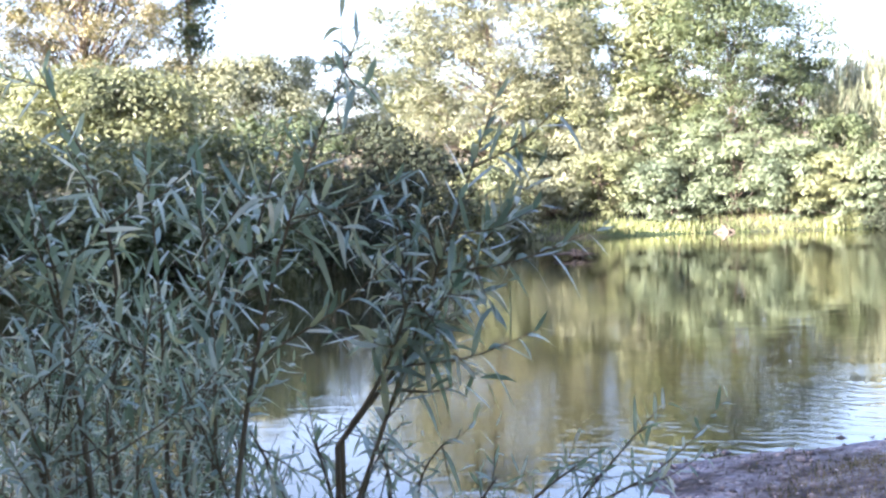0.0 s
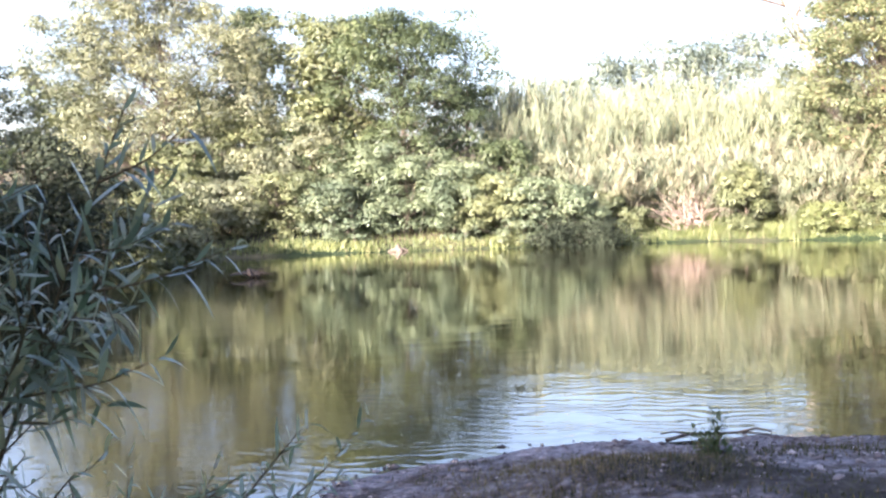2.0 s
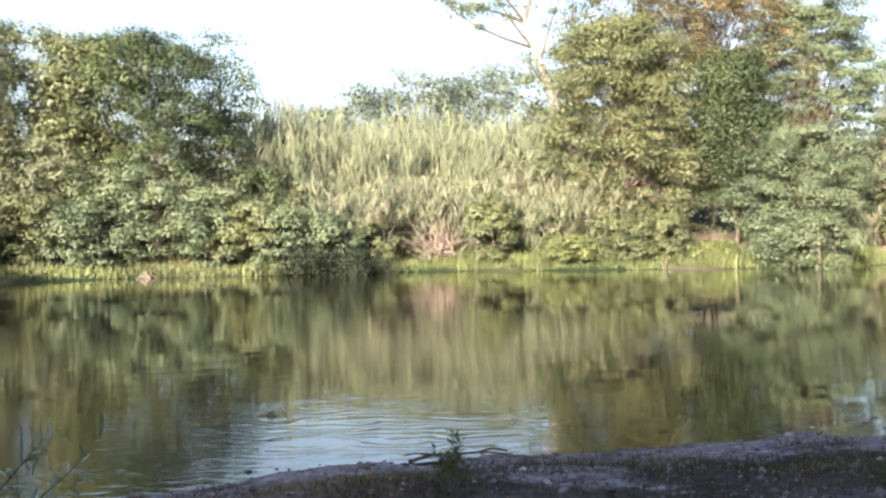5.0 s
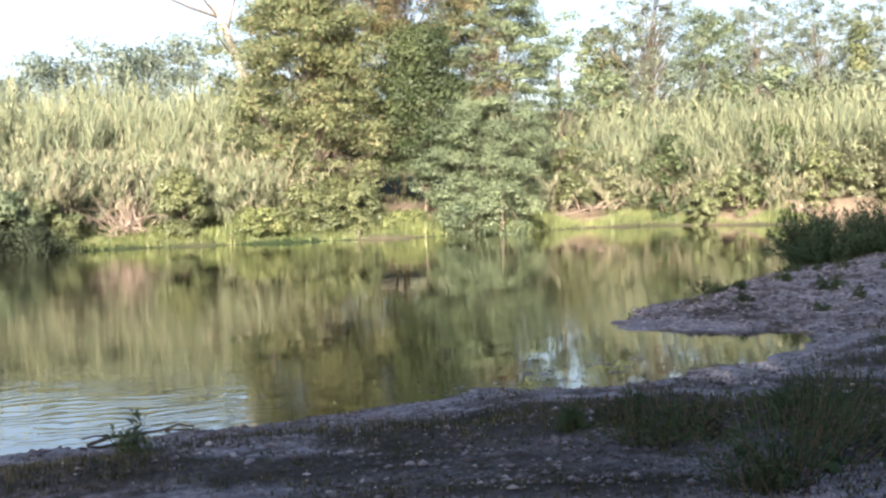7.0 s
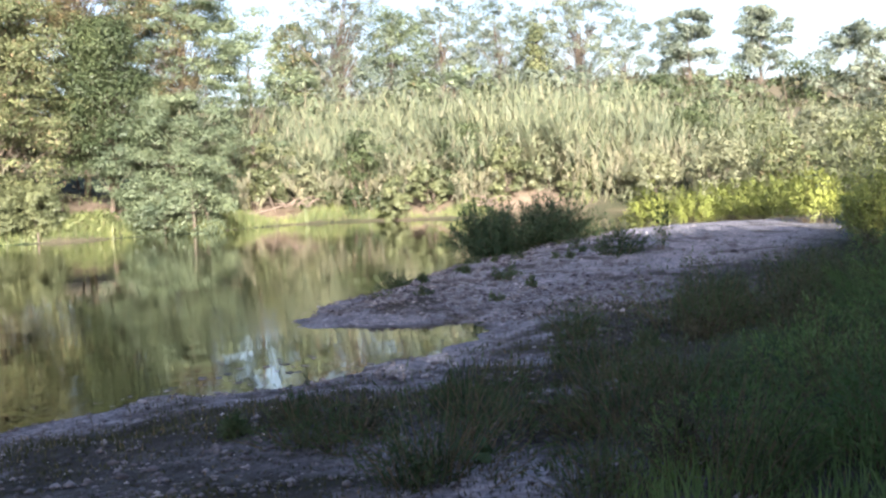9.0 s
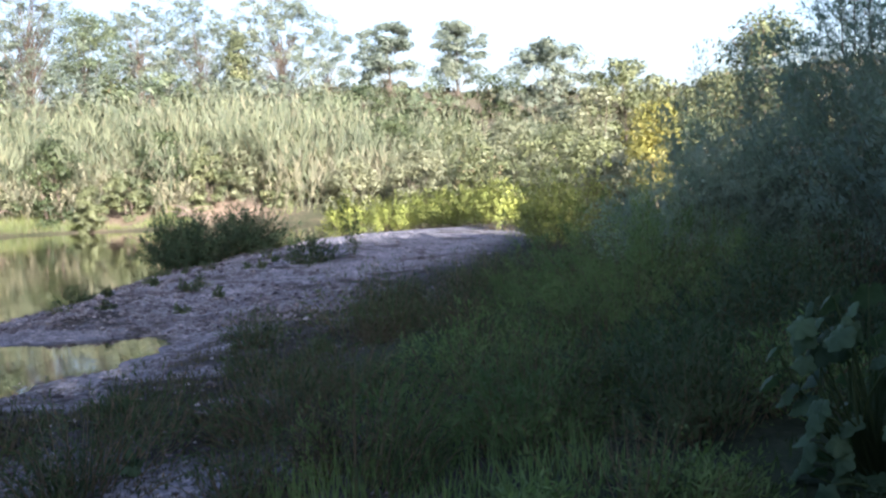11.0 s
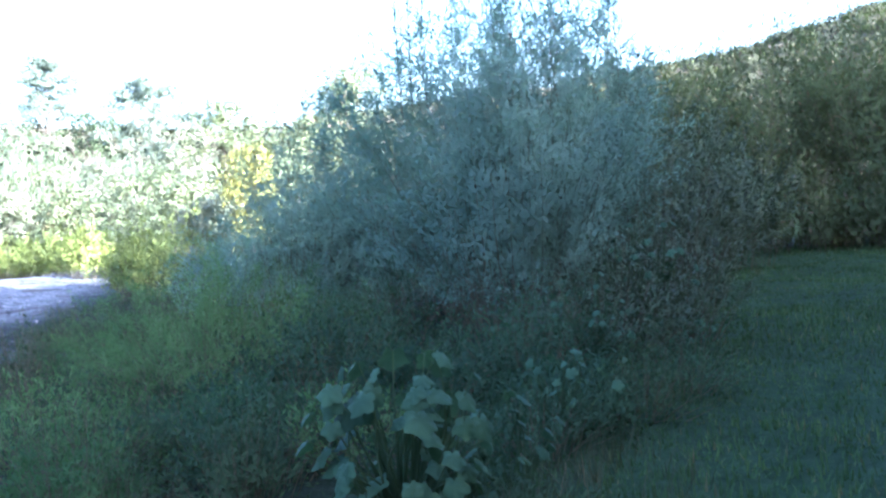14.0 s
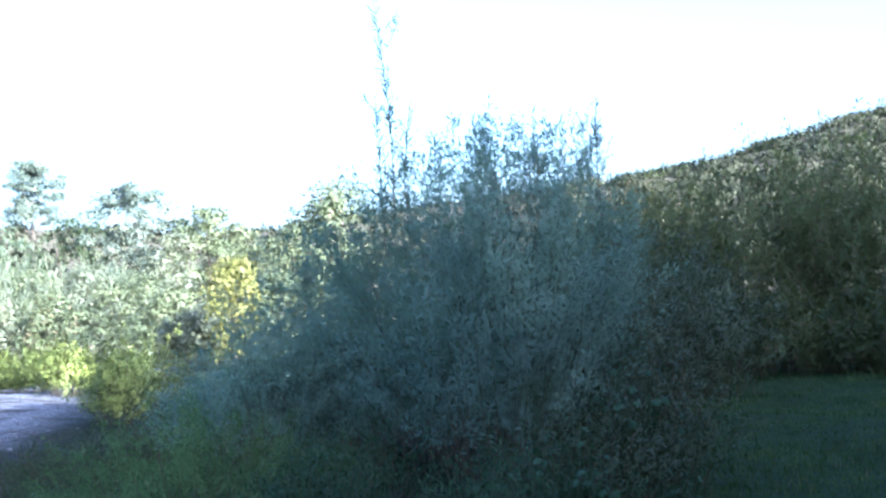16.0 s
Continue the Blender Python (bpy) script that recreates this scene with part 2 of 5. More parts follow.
def stone_material(single=False):
    m, n, l, p, out = nodes_of("river_stone")
    g = n.new("ShaderNodeObjectInfo" if single else "ShaderNodeNewGeometry")
    r = ramp(n, [(0.0, (0.045, 0.042, 0.045)), (0.5, (0.12, 0.11, 0.115)), (0.93, (0.19, 0.18, 0.188)), (1.0, (0.34, 0.325, 0.325))])
    l.new(g.outputs["Random" if single else "Random Per Island"], r.inputs[0])
    t = noise_tex(n, l, 40, 4)
    l.new(mix_col(n, l, 0.35, r.outputs[0], t.outputs[0], "OVERLAY"), p.inputs["Base Color"])
    p.inputs["Roughness"].default_value = 0.85
    p.inputs["Specular IOR Level"].default_value = 0.15
    return m


M_GROUND, M_WATER, M_STONE = ground_material(), water_material(), stone_material()
M_COBBLE = stone_material(True)


# ---- mesh helpers ----
rng = np.random.default_rng(7)


def mesh_of(name, verts, faces, mat, smooth=False):
    """verts (n, 3); faces an (m, 3) or (m, 4) array."""
    me = bpy.data.meshes.new(name)
    verts, faces = np.asarray(verts, np.float32), np.asarray(faces, np.int32)
    k = faces.shape[1]
    me.vertices.add(len(verts))
    me.vertices.foreach_set("co", verts.ravel())
    me.loops.add(faces.size)
    me.loops.foreach_set("vertex_index", faces.ravel())
    me.polygons.add(len(faces))
    me.polygons.foreach_set("loop_start", np.arange(0, faces.size, k, dtype=np.int32))
    if smooth:
        me.polygons.foreach_set("use_smooth", np.ones(len(faces), bool))
    me.materials.append(mat)
    me.update(calc_edges=True)
    return me


def part(name, mesh, parent, label=""):
    ob = new(name, mesh)
    ob.parent = parent
    if label:
        tagged(ob, label)
    return ob


def thing(name, x, y, z, label, category, group="", kind=""):
    ob = new(name)
    ob.location = (x, y, z)
    return tagged(ob, label, category, group, kind)


def unit(v):
    return v / np.maximum(np.linalg.norm(v, axis=-1, keepdims=True), 1e-9)


def leaf_cards(pos, axis, normal, length, width, fold=0.15):
    """Folded four-cornered leaves: base, two shoulders, tip."""
    n = len(pos)
    axis = unit(axis)
    side = unit(np.cross(axis, normal))
    up = np.cross(side, axis)
    length, width = np.broadcast_to(length, n)[:, None], np.broadcast_to(width, n)[:, None]
    mid = pos + axis * length * 0.45
    v = np.stack([pos, mid + side * width * 0.5 + up * width * fold, pos + axis * length, mid - side * width * 0.5 + up * width * fold], 1)
    b = np.arange(n)[:, None] * 4
    return v.reshape(-1, 3), np.concatenate([b + [0, 1, 2], b + [0, 2, 3]], 1).reshape(-1, 3)


def strips(pos, axis, normal, length, width, bend, segs=3, taper=(0.55, 1.0, 0.75, 0.0)):
    """Long leaves or blades that bow along their length: pos (n, 3), bend downwards."""
    n = len(pos)
    axis = unit(axis)
    side = unit(np.cross(axis, normal))
    length, width, bend = (np.broadcast_to(a, n)[:, None] for a in (length, width, bend))
    rows = []
    for k in range(segs + 1):
        s = k / segs
        c = pos + axis * length * s + np.array([0, 0, -1.0]) * bend * length * s * s
        w = width * 0.5 * np.interp(s, np.linspace(0, 1, len(taper)), taper)
        rows += [c - side * w, c + side * w]
    v = np.stack(rows, 1)
    m = 2 * (segs + 1)
    b = (np.arange(n) * m)[:, None, None]
    q = np.array([[2 * k, 2 * k + 1, 2 * k + 3, 2 * k + 2] for k in range(segs)])[None]
    return v.reshape(-1, 3), (b + q).reshape(-1, 4)


def tubes(paths, radii, sides=5):
    """paths (n, k, 3), radii (n, k): tapered tubes joined in one mesh."""
    paths, radii = np.asarray(paths, float), np.asarray(radii, float)
    n, k, _ = paths.shape
    t = np.gradient(paths, axis=1)
    t = unit(t)
    ref = np.where(np.abs(t[..., 2:3]) > 0.9, np.array([1.0, 0, 0]), np.array([0, 0, 1.0]))
    a = unit(np.cross(t, ref))
    b = np.cross(t, a)
    ang = np.arange(sides) * 2 * np.pi / sides
    ring = paths[:, :, None] + radii[:, :, None, None] * (a[:, :, None] * np.cos(ang)[:, None] + b[:, :, None] * np.sin(ang)[:, None])
    v = ring.reshape(-1, 3)
    i = np.arange(n)[:, None, None] * k * sides + np.arange(k - 1)[None, :, None] * sides
    j = np.arange(sides)[None, None]
    j2 = (j + 1) % sides
    f = np.stack([i + j, i + j2, i + sides + j2, i + sides + j], -1).reshape(-1, 4)
    return v, f


def joined(*pieces):
    vs, fs, o = [], [], 0
    for v, f in pieces:
        vs.append(v)
        fs.append(f + o)
        o += len(v)
    return np.concatenate(vs), np.concatenate(fs)


def ball_points(n, r, power=0.5):
    d = unit(r.normal(size=(n, 3)))
    return d * r.random((n, 1)) ** power


def curve_to(a, b, k, sag, r):
    """k points from a to b (n, 3), bowed by sag (fraction) sideways and upwards."""
    s = np.linspace(0, 1, k)[None, :, None]
    p = a[:, None] * (1 - s) + b[:, None] * s
    ln = np.linalg.norm(b - a, axis=1)[:, None, None]
    off = r.normal(size=(len(a), 1, 3)) * 0.6 + np.array([0, 0, 0.5])
    return p + off * ln * sag * np.sin(s * np.pi)


def small_leaves(pos, axis, normal, length, width):
    """Three-cornered leaves, for plants far off."""
    n = len(pos)
    axis = unit(axis)
    side = unit(np.cross(axis, normal)) * (width * 0.5)[:, None]
    return np.stack([pos - side, pos + side, pos + axis * length[:, None]], 1).reshape(-1, 3), np.arange(3 * n).reshape(-1, 3)


def soften(me, normals, each):
    """Leaf normals that lean towards the round of the clump."""
    me.normals_split_custom_set_from_vertices(np.repeat(normals, each, 0).tolist())
    return me


def crown_leaves(cc, thin, rad, leaves, leaf, aspect, flat, droop, r):
    """Small leaves on the domed shells of clumps at cc, with gaps between the clumps."""
    clumps = len(cc)
    which = np.repeat(np.arange(clumps), np.maximum(6, leaves * thin).astype(int))
    n = len(which)
    sizes = rad * r.uniform(0.55, 1.35, clumps) * thin
    off = ball_points(n, r, 0.42)
    off[:, 2] = np.where(off[:, 2] < -0.35, -off[:, 2], off[:, 2])
    off = off * sizes[which][:, None] * np.array([1, 1, flat])
    off[:, 2] *= 1 + 1.6 * (thin[which] < 1)
    pos = cc[which] + off
    outw = unit(off + np.array([0, 0, 0.2]) * rad)
    normal = unit(outw + np.array([0, 0, 0.3]) + r.normal(size=(n, 3)) * 0.38)
    axis = outw * 0.3 + r.normal(size=(n, 3)) * 0.75 + np.array([0, 0, -droop - 0.15])
    axis = unit(axis - 0.85 * normal * (axis * normal).sum(1, keepdims=True))
    ln = leaf * r.uniform(0.55, 1.25, n)
    return small_leaves(pos, axis, normal, ln, ln * aspect * 1.1) + (unit(outw * 0.78 + normal * 0.22 + np.array([0, 0, 0.12])),)


def crown_mesh(cc, thin, rad, leaves, leaf, aspect, flat, droop, r, mat):
    v, f, nor = crown_leaves(cc, thin, rad, leaves, leaf, aspect, flat, droop, r)
    return soften(mesh_of("crown", v, f, mat), nor, 3)


def make_plant(name, label, category, x, y, z, height, width, mat, bark=None, crown_from=0.25, clumps=70, leaves=110, leaf=0.26,
               aspect=0.5, clump_r=None, depth=None, lean=(0, 0), seed=1, trunk_r=None, flat=0.75, droop=0.0, top=0.55, group="", trunks=1, wisps=0.0, spikes=0):
    """A tree or bush: tapered trunk and limbs, and a crown of many small leaves in clumps with gaps between them."""
    r = np.random.default_rng(seed)
    bark = bark or M_BARK
    depth = depth or width * 0.8
    root = thing(name, x, y, z, label, category, group)
    leaves, leaf = leaves * 1.24, leaf * 0.88
    c0 = height * crown_from
    # clump centres in an uneven egg
    turn, rho, zz = r.random(clumps) * 6.283, r.random(clumps) ** 0.4, r.random(clumps) ** 0.8
    d = np.stack([np.cos(turn) * rho, np.sin(turn) * rho, zz], 1)
    shape = np.interp(zz, [0, 0.15, top, 0.82, 0.93, 1], [0.78, 0.95, 1.0, 0.82, 0.62, 0.38])
    lump = 1 + 0.28 * np.sin(3 * np.arctan2(d[:, 1], d[:, 0]) + seed) * np.cos(5 * zz + seed * 2)
    rad = clump_r or min(max(width, height) * 0.13, 0.82)
    cc = np.stack([d[:, 0] * shape * lump * (width / 2 - rad * 0.6), d[:, 1] * shape * lump * (depth / 2 - rad * 0.6), c0 + zz * (height - c0 - rad * 0.5)], 1)
    cc[:, :2] += np.outer(cc[:, 2] / height, lean)
    stray = r.random(clumps) < wisps
    cc[stray] += r.normal(size=(stray.sum(), 3)) * rad * 1.2
    if spikes:
        # upright shoots that break the outline
        a, q = r.random(spikes) * 6.283, np.sqrt(r.random(spikes))
        sx, sy = np.cos(a) * q * width * 0.34 + lean[0], np.sin(a) * q * depth * 0.34 + lean[1]
        up = height * (1.0 - 0.35 * q ** 2) * r.uniform(0.86, 1.06, spikes)
        cols = [np.stack([sx + r.normal(size=spikes) * 0.03, sy, up - k * rad * 0.5], 1) for k in range(5)]
        cc = np.concatenate([cc] + cols)
    thin = np.r_[np.ones(clumps), np.repeat(np.linspace(0.22, 0.6, 5), spikes)]
    clumps = len(cc)
    # trunk and limbs
    tr = trunk_r or height * 0.0115
    pieces = []
    for k in range(trunks):
        foot = np.array([r.normal() * 0.12 * (trunks > 1) * width, r.normal() * 0.12 * (trunks > 1) * width, 0.0])
        tip = np.array([lean[0] * 0.8 + r.normal() * 0.15 * width * (trunks > 1), lean[1] * 0.8 + r.normal() * 0.1 * width * (trunks > 1), height * 0.86])
        axis = curve_to(foot[None], tip[None], 9, 0.04, r)
        pieces.append(tubes(axis, tr * np.linspace(1.15, 0.16, 9)[None], 7 if tr > 0.05 else 4))
        mine = np.arange(clumps) % trunks == k
        tgt = cc[mine][::2]
        s = np.clip((tgt[:, 2] - height * 0.22) / height * 0.95, 0.12, 0.95)
        start = np.stack([np.interp(s, np.linspace(0, 1, 9), axis[0, :, i]) for i in range(3)], 1)
        limbs = curve_to(start, tgt, 4, 0.08, r)
        lr = tr * (1.05 - s)[:, None] * 0.42 * np.linspace(1, 0.12, 4)[None]
        pieces.append(tubes(limbs, np.maximum(lr, 0.003), 3))
    v, f = joined(*pieces)
    if trunks > 1:
        tagged(part("wood", mesh_of("wood", v, f, bark, True), root), kind="stuff")
    else:
        part("trunk", mesh_of("trunk", v, f, bark, True), root)
    part("crown", crown_mesh(cc, thin, rad, leaves, leaf, aspect, flat, droop, r, mat), root)
    return root


def shoot_bush(name, label, category, x, y, height, width, mat, shoots, per, leaf, aspect=0.25, seed=1, depth=None, group="", base=0.3,
               leaf_from=0.12, twig=0.05, bark=None, stem_r=0.004, fall=0.6, sink=0.04, dome=2.4, sprigs=0, sprig=0.4):
    """A bush of many shoots that fan out of the ground, with narrow leaves all along them."""
    r = np.random.default_rng(seed)
    depth = depth or width * 0.85
    root = thing(name, x, y, ground_z(x, y) - sink, label, category, group)
    half = np.array([width / 2, depth / 2])
    a, q = r.random(shoots) * 6.283, np.sqrt(r.random(shoots))
    out = np.stack([np.cos(a), np.sin(a)], 1)
    lump = 1 + 0.14 * np.sin(3 * a + seed) + 0.1 * np.sin(7 * a + 2 * seed)
    foot = np.column_stack([out * (q * base)[:, None] * half * r.uniform(0.4, 1.0, (shoots, 1)), np.zeros(shoots)])
    top = height * (1 - fall * q ** dome) * r.uniform(0.72, 1.05, shoots) * np.where(r.random(shoots) < 0.25, 0.65, 1.0)
    tip = np.column_stack([out * (q * lump)[:, None] * half, top])
    mid = np.column_stack([foot[:, :2] * 0.55 + tip[:, :2] * 0.45, top * 0.6]) + r.normal(size=(shoots, 3)) * np.array([0.04, 0.04, 0.02]) * height
    s = np.linspace(0, 1, 7)[None, :, None]
    path = foot[:, None] * (1 - s) ** 2 + 2 * mid[:, None] * s * (1 - s) + tip[:, None] * s * s
    wood = part("wood", mesh_of("wood", *tubes(path[:, ::2], np.broadcast_to(stem_r * np.linspace(1, 0.25, 4), (shoots, 4)), 3), bark or M_STEM), root)
    tagged(wood, kind="stuff")
    k = np.repeat(np.arange(shoots), per)
    n = len(k)
    u = leaf_from + (1 - leaf_from) * ((np.tile(np.arange(per), shoots) + r.random(n)) / per)
    i = np.minimum((u * 6).astype(int), 5)
    w = (u * 6 - i)[:, None]
    tang = unit(path[k, i + 1] - path[k, i])
    pos = path[k, i] * (1 - w) + path[k, i + 1] * w + r.normal(size=(n, 3)) * (twig * (1.25 - u))[:, None]
    if sprigs:
        # leafy side shoots that rise from the main ones
        us = leaf_from + (0.97 - leaf_from) * r.random((shoots, sprigs)) ** 0.75
        ii = np.minimum((us * 6).astype(int), 5)
        row = np.arange(shoots)[:, None]
        ww = (us * 6 - ii)[..., None]
        at = path[row, ii] * (1 - ww) + path[row, ii + 1] * ww
        way = unit(unit(path[row, ii + 1] - path[row, ii]) * 0.9 + r.normal(size=(shoots, sprigs, 3)) * 0.42 + np.array([0, 0, 0.3]))
        reach = sprig * r.uniform(0.5, 1.3, (shoots, sprigs)) * (1.2 - 0.6 * us)
        j = r.integers(0, sprigs, n)
        tang = way[k, j]
        pos = at[k, j] + tang * (reach[k, j] * u)[:, None] + r.normal(size=(n, 3)) * twig
        pos += np.array([0, 0, -0.25]) * (reach[k, j] * u * u)[:, None]
    pos[:, 2] = np.maximum(pos[:, 2], 0.02)
    away = unit(r.normal(size=(n, 3)))
    axis = unit(tang * r.uniform(0.35, 1.0, (n, 1)) + away * 0.75)
    outw = unit(pos / np.array([half[0], half[1], height]) + np.array([0, 0, 0.1]))
    normal = unit(outw * 0.8 + np.array([0, 0, 0.5]) + r.normal(size=(n, 3)) * 0.5)
    ln = leaf * r.uniform(0.55, 1.25, n)
    v, f = leaf_cards(pos, axis, normal, ln, ln * aspect)
    lean_out = 0.92 if sprigs else 0.75
    part("crown", soften(mesh_of("crown", v, f, mat), unit(outw * lean_out + normal * (1 - lean_out)), 4), root)
    return root


# ---- ground and river ----
FAR_SHORE = [(-400, 60), (-120, 26), (-40, 21), (-20, 22), (-8.7, 24.3), (-5, 27.4), (-1.5, 33), (0.9, 39.5), (3.2, 43.4), (10.5, 45), (19, 44.4),
             (23.7, 45.4), (28, 42.6), (32.8, 41), (40.6, 38.3), (41.8, 39.6), (47, 40.2), (50.6, 38.4), (50.6, 31), (54, 26), (66, 16), (90, 4), (140, -10), (400, -60)]
NEAR_SHORE = [(400, -84), (140, -28), (90, -12), (66, 1), (48, 9), (36, 12.6), (29, 13.2), (24.5, 12.9), (20.5, 12.6), (15.3, 10.8), (12.3, 9.95), (10.5, 8.75), (11.2, 7.9),
              (11.7, 7.1), (10.9, 6.5), (9.95, 6.3), (8.4, 6.2), (7.3, 6.5), (6.7, 7.1), (5.2, 7.2), (4, 7.5), (2.8, 7.65), (1.8, 7.55), (1.15, 7.2),
              (1.2, 6.4), (0.6, 5.2), (-1, 4.4), (-4, 4), (-10, 4.5), (-40, 2), (-120, -6), (-400, -20)]


def line_distance(x, y, line):
    best = np.full(x.shape, 1e9)
    for (ax, ay), (bx, by) in zip(line, line[1:]):
        dx, dy = bx - ax, by - ay
        s = np.clip(((x - ax) * dx + (y - ay) * dy) / (dx * dx + dy * dy), 0, 1)
        best = np.minimum(best, np.hypot(x - ax - s * dx, y - ay - s * dy))
    return best


def in_river(x, y):
    poly = FAR_SHORE + NEAR_SHORE
    hit = np.zeros(x.shape, bool)
    for (ax, ay), (bx, by) in zip(poly, poly[1:] + poly[:1]):
        if ay != by:
            hit ^= ((ay > y) != (by > y)) & (x < (bx - ax) * (y - ay) / (by - ay) + ax)
    return hit


def wobble(x, y, s, seed=0.0):
    """Smooth unevenness between about -1 and 1."""
    return (np.sin(x * s + 1.3 * np.sin(y * s * 0.7 + seed)) + np.sin(y * s * 1.13 + 1.7 * np.sin(x * s * 0.6 + seed * 2)) + np.sin((x + y) * s * 1.9 + seed) * 0.5) / 2.5


def height_at(x, y):
    x, y = np.asarray(x, float), np.asarray(y, float)
    df, dn, wet = line_distance(x, y, FAR_SHORE), line_distance(x, y, NEAR_SHORE), in_river(x, y)
    r, az = np.hypot(x, y), np.degrees(np.arctan2(x, y))
    far = np.interp(df, [0, 0.8, 2.5, 7, 12, 20, 60, 200], [0, 0.28, 0.7, 2.0, 2.9, 3.4, 4.2, 6])
    near = 0.3 * (1 - np.exp(-dn / 2.2)) + np.clip(dn - 25, 0, 60) * 0.02
    bar = 0.3 * np.exp(-(((x - 23) / 7) ** 2 + ((y - 9.2) / 2.6) ** 2))
    near = near + bar * np.clip(dn / 0.8, 0, 1)
    bed = -np.minimum(np.interp(np.minimum(df, dn), [0, 1.5, 5, 12], [0, 0.12, 0.6, 1.5]), 1.5)
    land = np.where(df < dn, far, near)
    edge = np.minimum(df, dn)
    land = land + wobble(x, y, 2.3) * 0.03 * np.clip(edge, 0, 1) + wobble(x, y, 0.45, 2) * 0.10 * np.clip((edge - 2) / 6, 0, 1)
    crest = np.interp(az, [-60, 20, 50, 68, 77, 82, 92, 102, 107, 113, 125, 180], [3.0, 3.0, 4.0, 5.0, 4.2, 3.8, 5.0, 6.7, 7.1, 8.4, 8.8, 8.8])
    hills = np.tan(np.radians(crest)) * 340 + 1.5 * wobble(x, y, 0.035) - 3
    land = land + hills * np.clip((r - 190) / 150, 0, 1) ** 1.4
    wet = wet & (r < 165)
    rough = 0.02 * wobble(x, y, 2.9, 7) + 0.014 * wobble(x, y, 6.7, 1) + 0.008 * wobble(x, y, 15.0, 4)
    rough = rough * np.clip(1.6 - r / 25, 0, 1) * (dn < df) * np.where(wet, np.clip(1.3 - dn / 1.2, 0, 1) * 0.7, 1.0)
    mound = 0.1 * np.exp(-((x - 2.45) / 0.8) ** 2 - ((y - 6.1) / 0.5) ** 2)
    return np.where(wet, bed, land) + rough + mound


def weed_patch(x, y):
    inland = np.clip((line_distance(x, y, NEAR_SHORE) - 0.9) * 0.14, 0, 0.35)
    return 0.5 + inland + 0.35 * wobble(x, y, 1.6, 6) + 0.3 * wobble(x, y, 4.3, 2) + 0.15 * wobble(x, y, 9.0, 3)


BARE_SPOTS = ((38.4, 43.2, 2.5), (48.8, 42.0, 2.6), (53.0, 34.5, 3.2), (54.4, 29.4, 3.2))


def build_ground():
    def lines(lo, hi, step, before, after):
        k = lambda count, g: np.cumsum(step * g ** np.arange(1, count + 1))
        return np.concatenate([lo - k(*before)[::-1], np.arange(lo, hi, step), hi + k(*after)])

    xs, ys = lines(-1.5, 23, 0.15, (84, 1.098), (135, 1.052)), lines(-4.0, 12.5, 0.13, (84, 1.1), (135, 1.052))
    gx, gy = np.meshgrid(xs, ys)
    x, y = gx.ravel(), gy.ravel()
    z = height_at(x, y)
    n = len(xs)
    i = (np.arange(len(ys) - 1)[:, None] * n + np.arange(n - 1)[None]).ravel()
    me = mesh_of("ground", np.stack([x, y, z], 1), np.stack([i, i + 1, i + n + 1, i + n], 1), M_GROUND, True)
    df, dn = line_distance(x, y, FAR_SHORE), line_distance(x, y, NEAR_SHORE)
    near = dn < df
    barzone = np.clip(1.3 - np.hypot((x - 19) / 9.5, (y - 9.3) / 3.4), 0, 1) * 2.5
    beach = np.clip(1.7 - dn / 2.6 + 0.35 * wobble(x, y, 1.7), 0, 1)
    gravel = np.where(near, np.clip(np.maximum(beach, barzone), 0, 1), 0.15)
    gravel = np.where(near & (dn > 0.3), gravel * (1 - 0.9 * np.clip((weed_patch(x, y) - 0.36) * 5, 0, 1) * np.clip(dn - 0.3, 0, 1) * (x < 12.5)), gravel)
    here = np.clip(1.4 - np.hypot((x - 4.2) / 1.5, (y - 3.2) / 1.6), 0, 1) * np.clip(0.7 + 1.2 * wobble(x, y, 2.7, 9), 0, 1)
    gravel = np.maximum(gravel, np.where(near, here, 0))
    lane = np.clip(1.5 - np.abs(y + 0.33 * x + 0.2) / 2.6, 0, 1) * np.clip((x - 1.5) / 3 + 0.3 * wobble(x, y, 1.2, 4), 0, 1)
    green = np.where(near, np.clip(np.maximum(lane, np.clip((dn - 4) / 8, 0, 0.7)) * (1 - gravel), 0, 1), np.clip(np.maximum(df / 20, 1.3 - df / 2.5), 0.2, 0.95))
    green = np.where(np.hypot(x, y) > 120, 0.75, green)
    gravel = np.where(np.hypot(x, y) > 120, 0.0, gravel)
    bare = np.where(near, 0, np.clip(1.2 - np.abs(df - 1.6) / 1.6, 0, 1) * np.clip(0.1 + wobble(x, y, 0.6, 5), 0, 0.6))
    bare = np.where(np.hypot(x, y) > 150, 0.4, bare)
    for bx, by, br in BARE_SPOTS:
        bare = np.maximum(bare, np.where(near, 0, np.exp(-((x - bx) ** 2 + (y - by) ** 2) / br ** 2)))
    at = me.color_attributes.new("cover", "FLOAT_COLOR", "POINT")
    at.data.foreach_set("color", np.stack([gravel, green, bare, np.ones_like(x)], 1).astype(np.float32).ravel())
    return tagged(new("ground", me), "grey river gravel, bare earth and grassy banks", "ground", kind="structure")


build_ground()


def build_water():
    u = np.linspace(-1, 1, 60)
    g = np.sign(u) * np.abs(u) ** 2.2 * 420
    gx, gy = np.meshgrid(g, g)
    n = len(u)
    i = (np.arange(n - 1)[:, None] * n + np.arange(n - 1)[None]).ravel()
    me = mesh_of("river_water", np.stack([gx.ravel(), gy.ravel(), 0 * gx.ravel()], 1), np.stack([i, i + 1, i + n + 1, i + n], 1), M_WATER, True)
    return tagged(new("river_water", me), "calm olive-brown river water mirroring the trees", "river", kind="structure")


build_water()


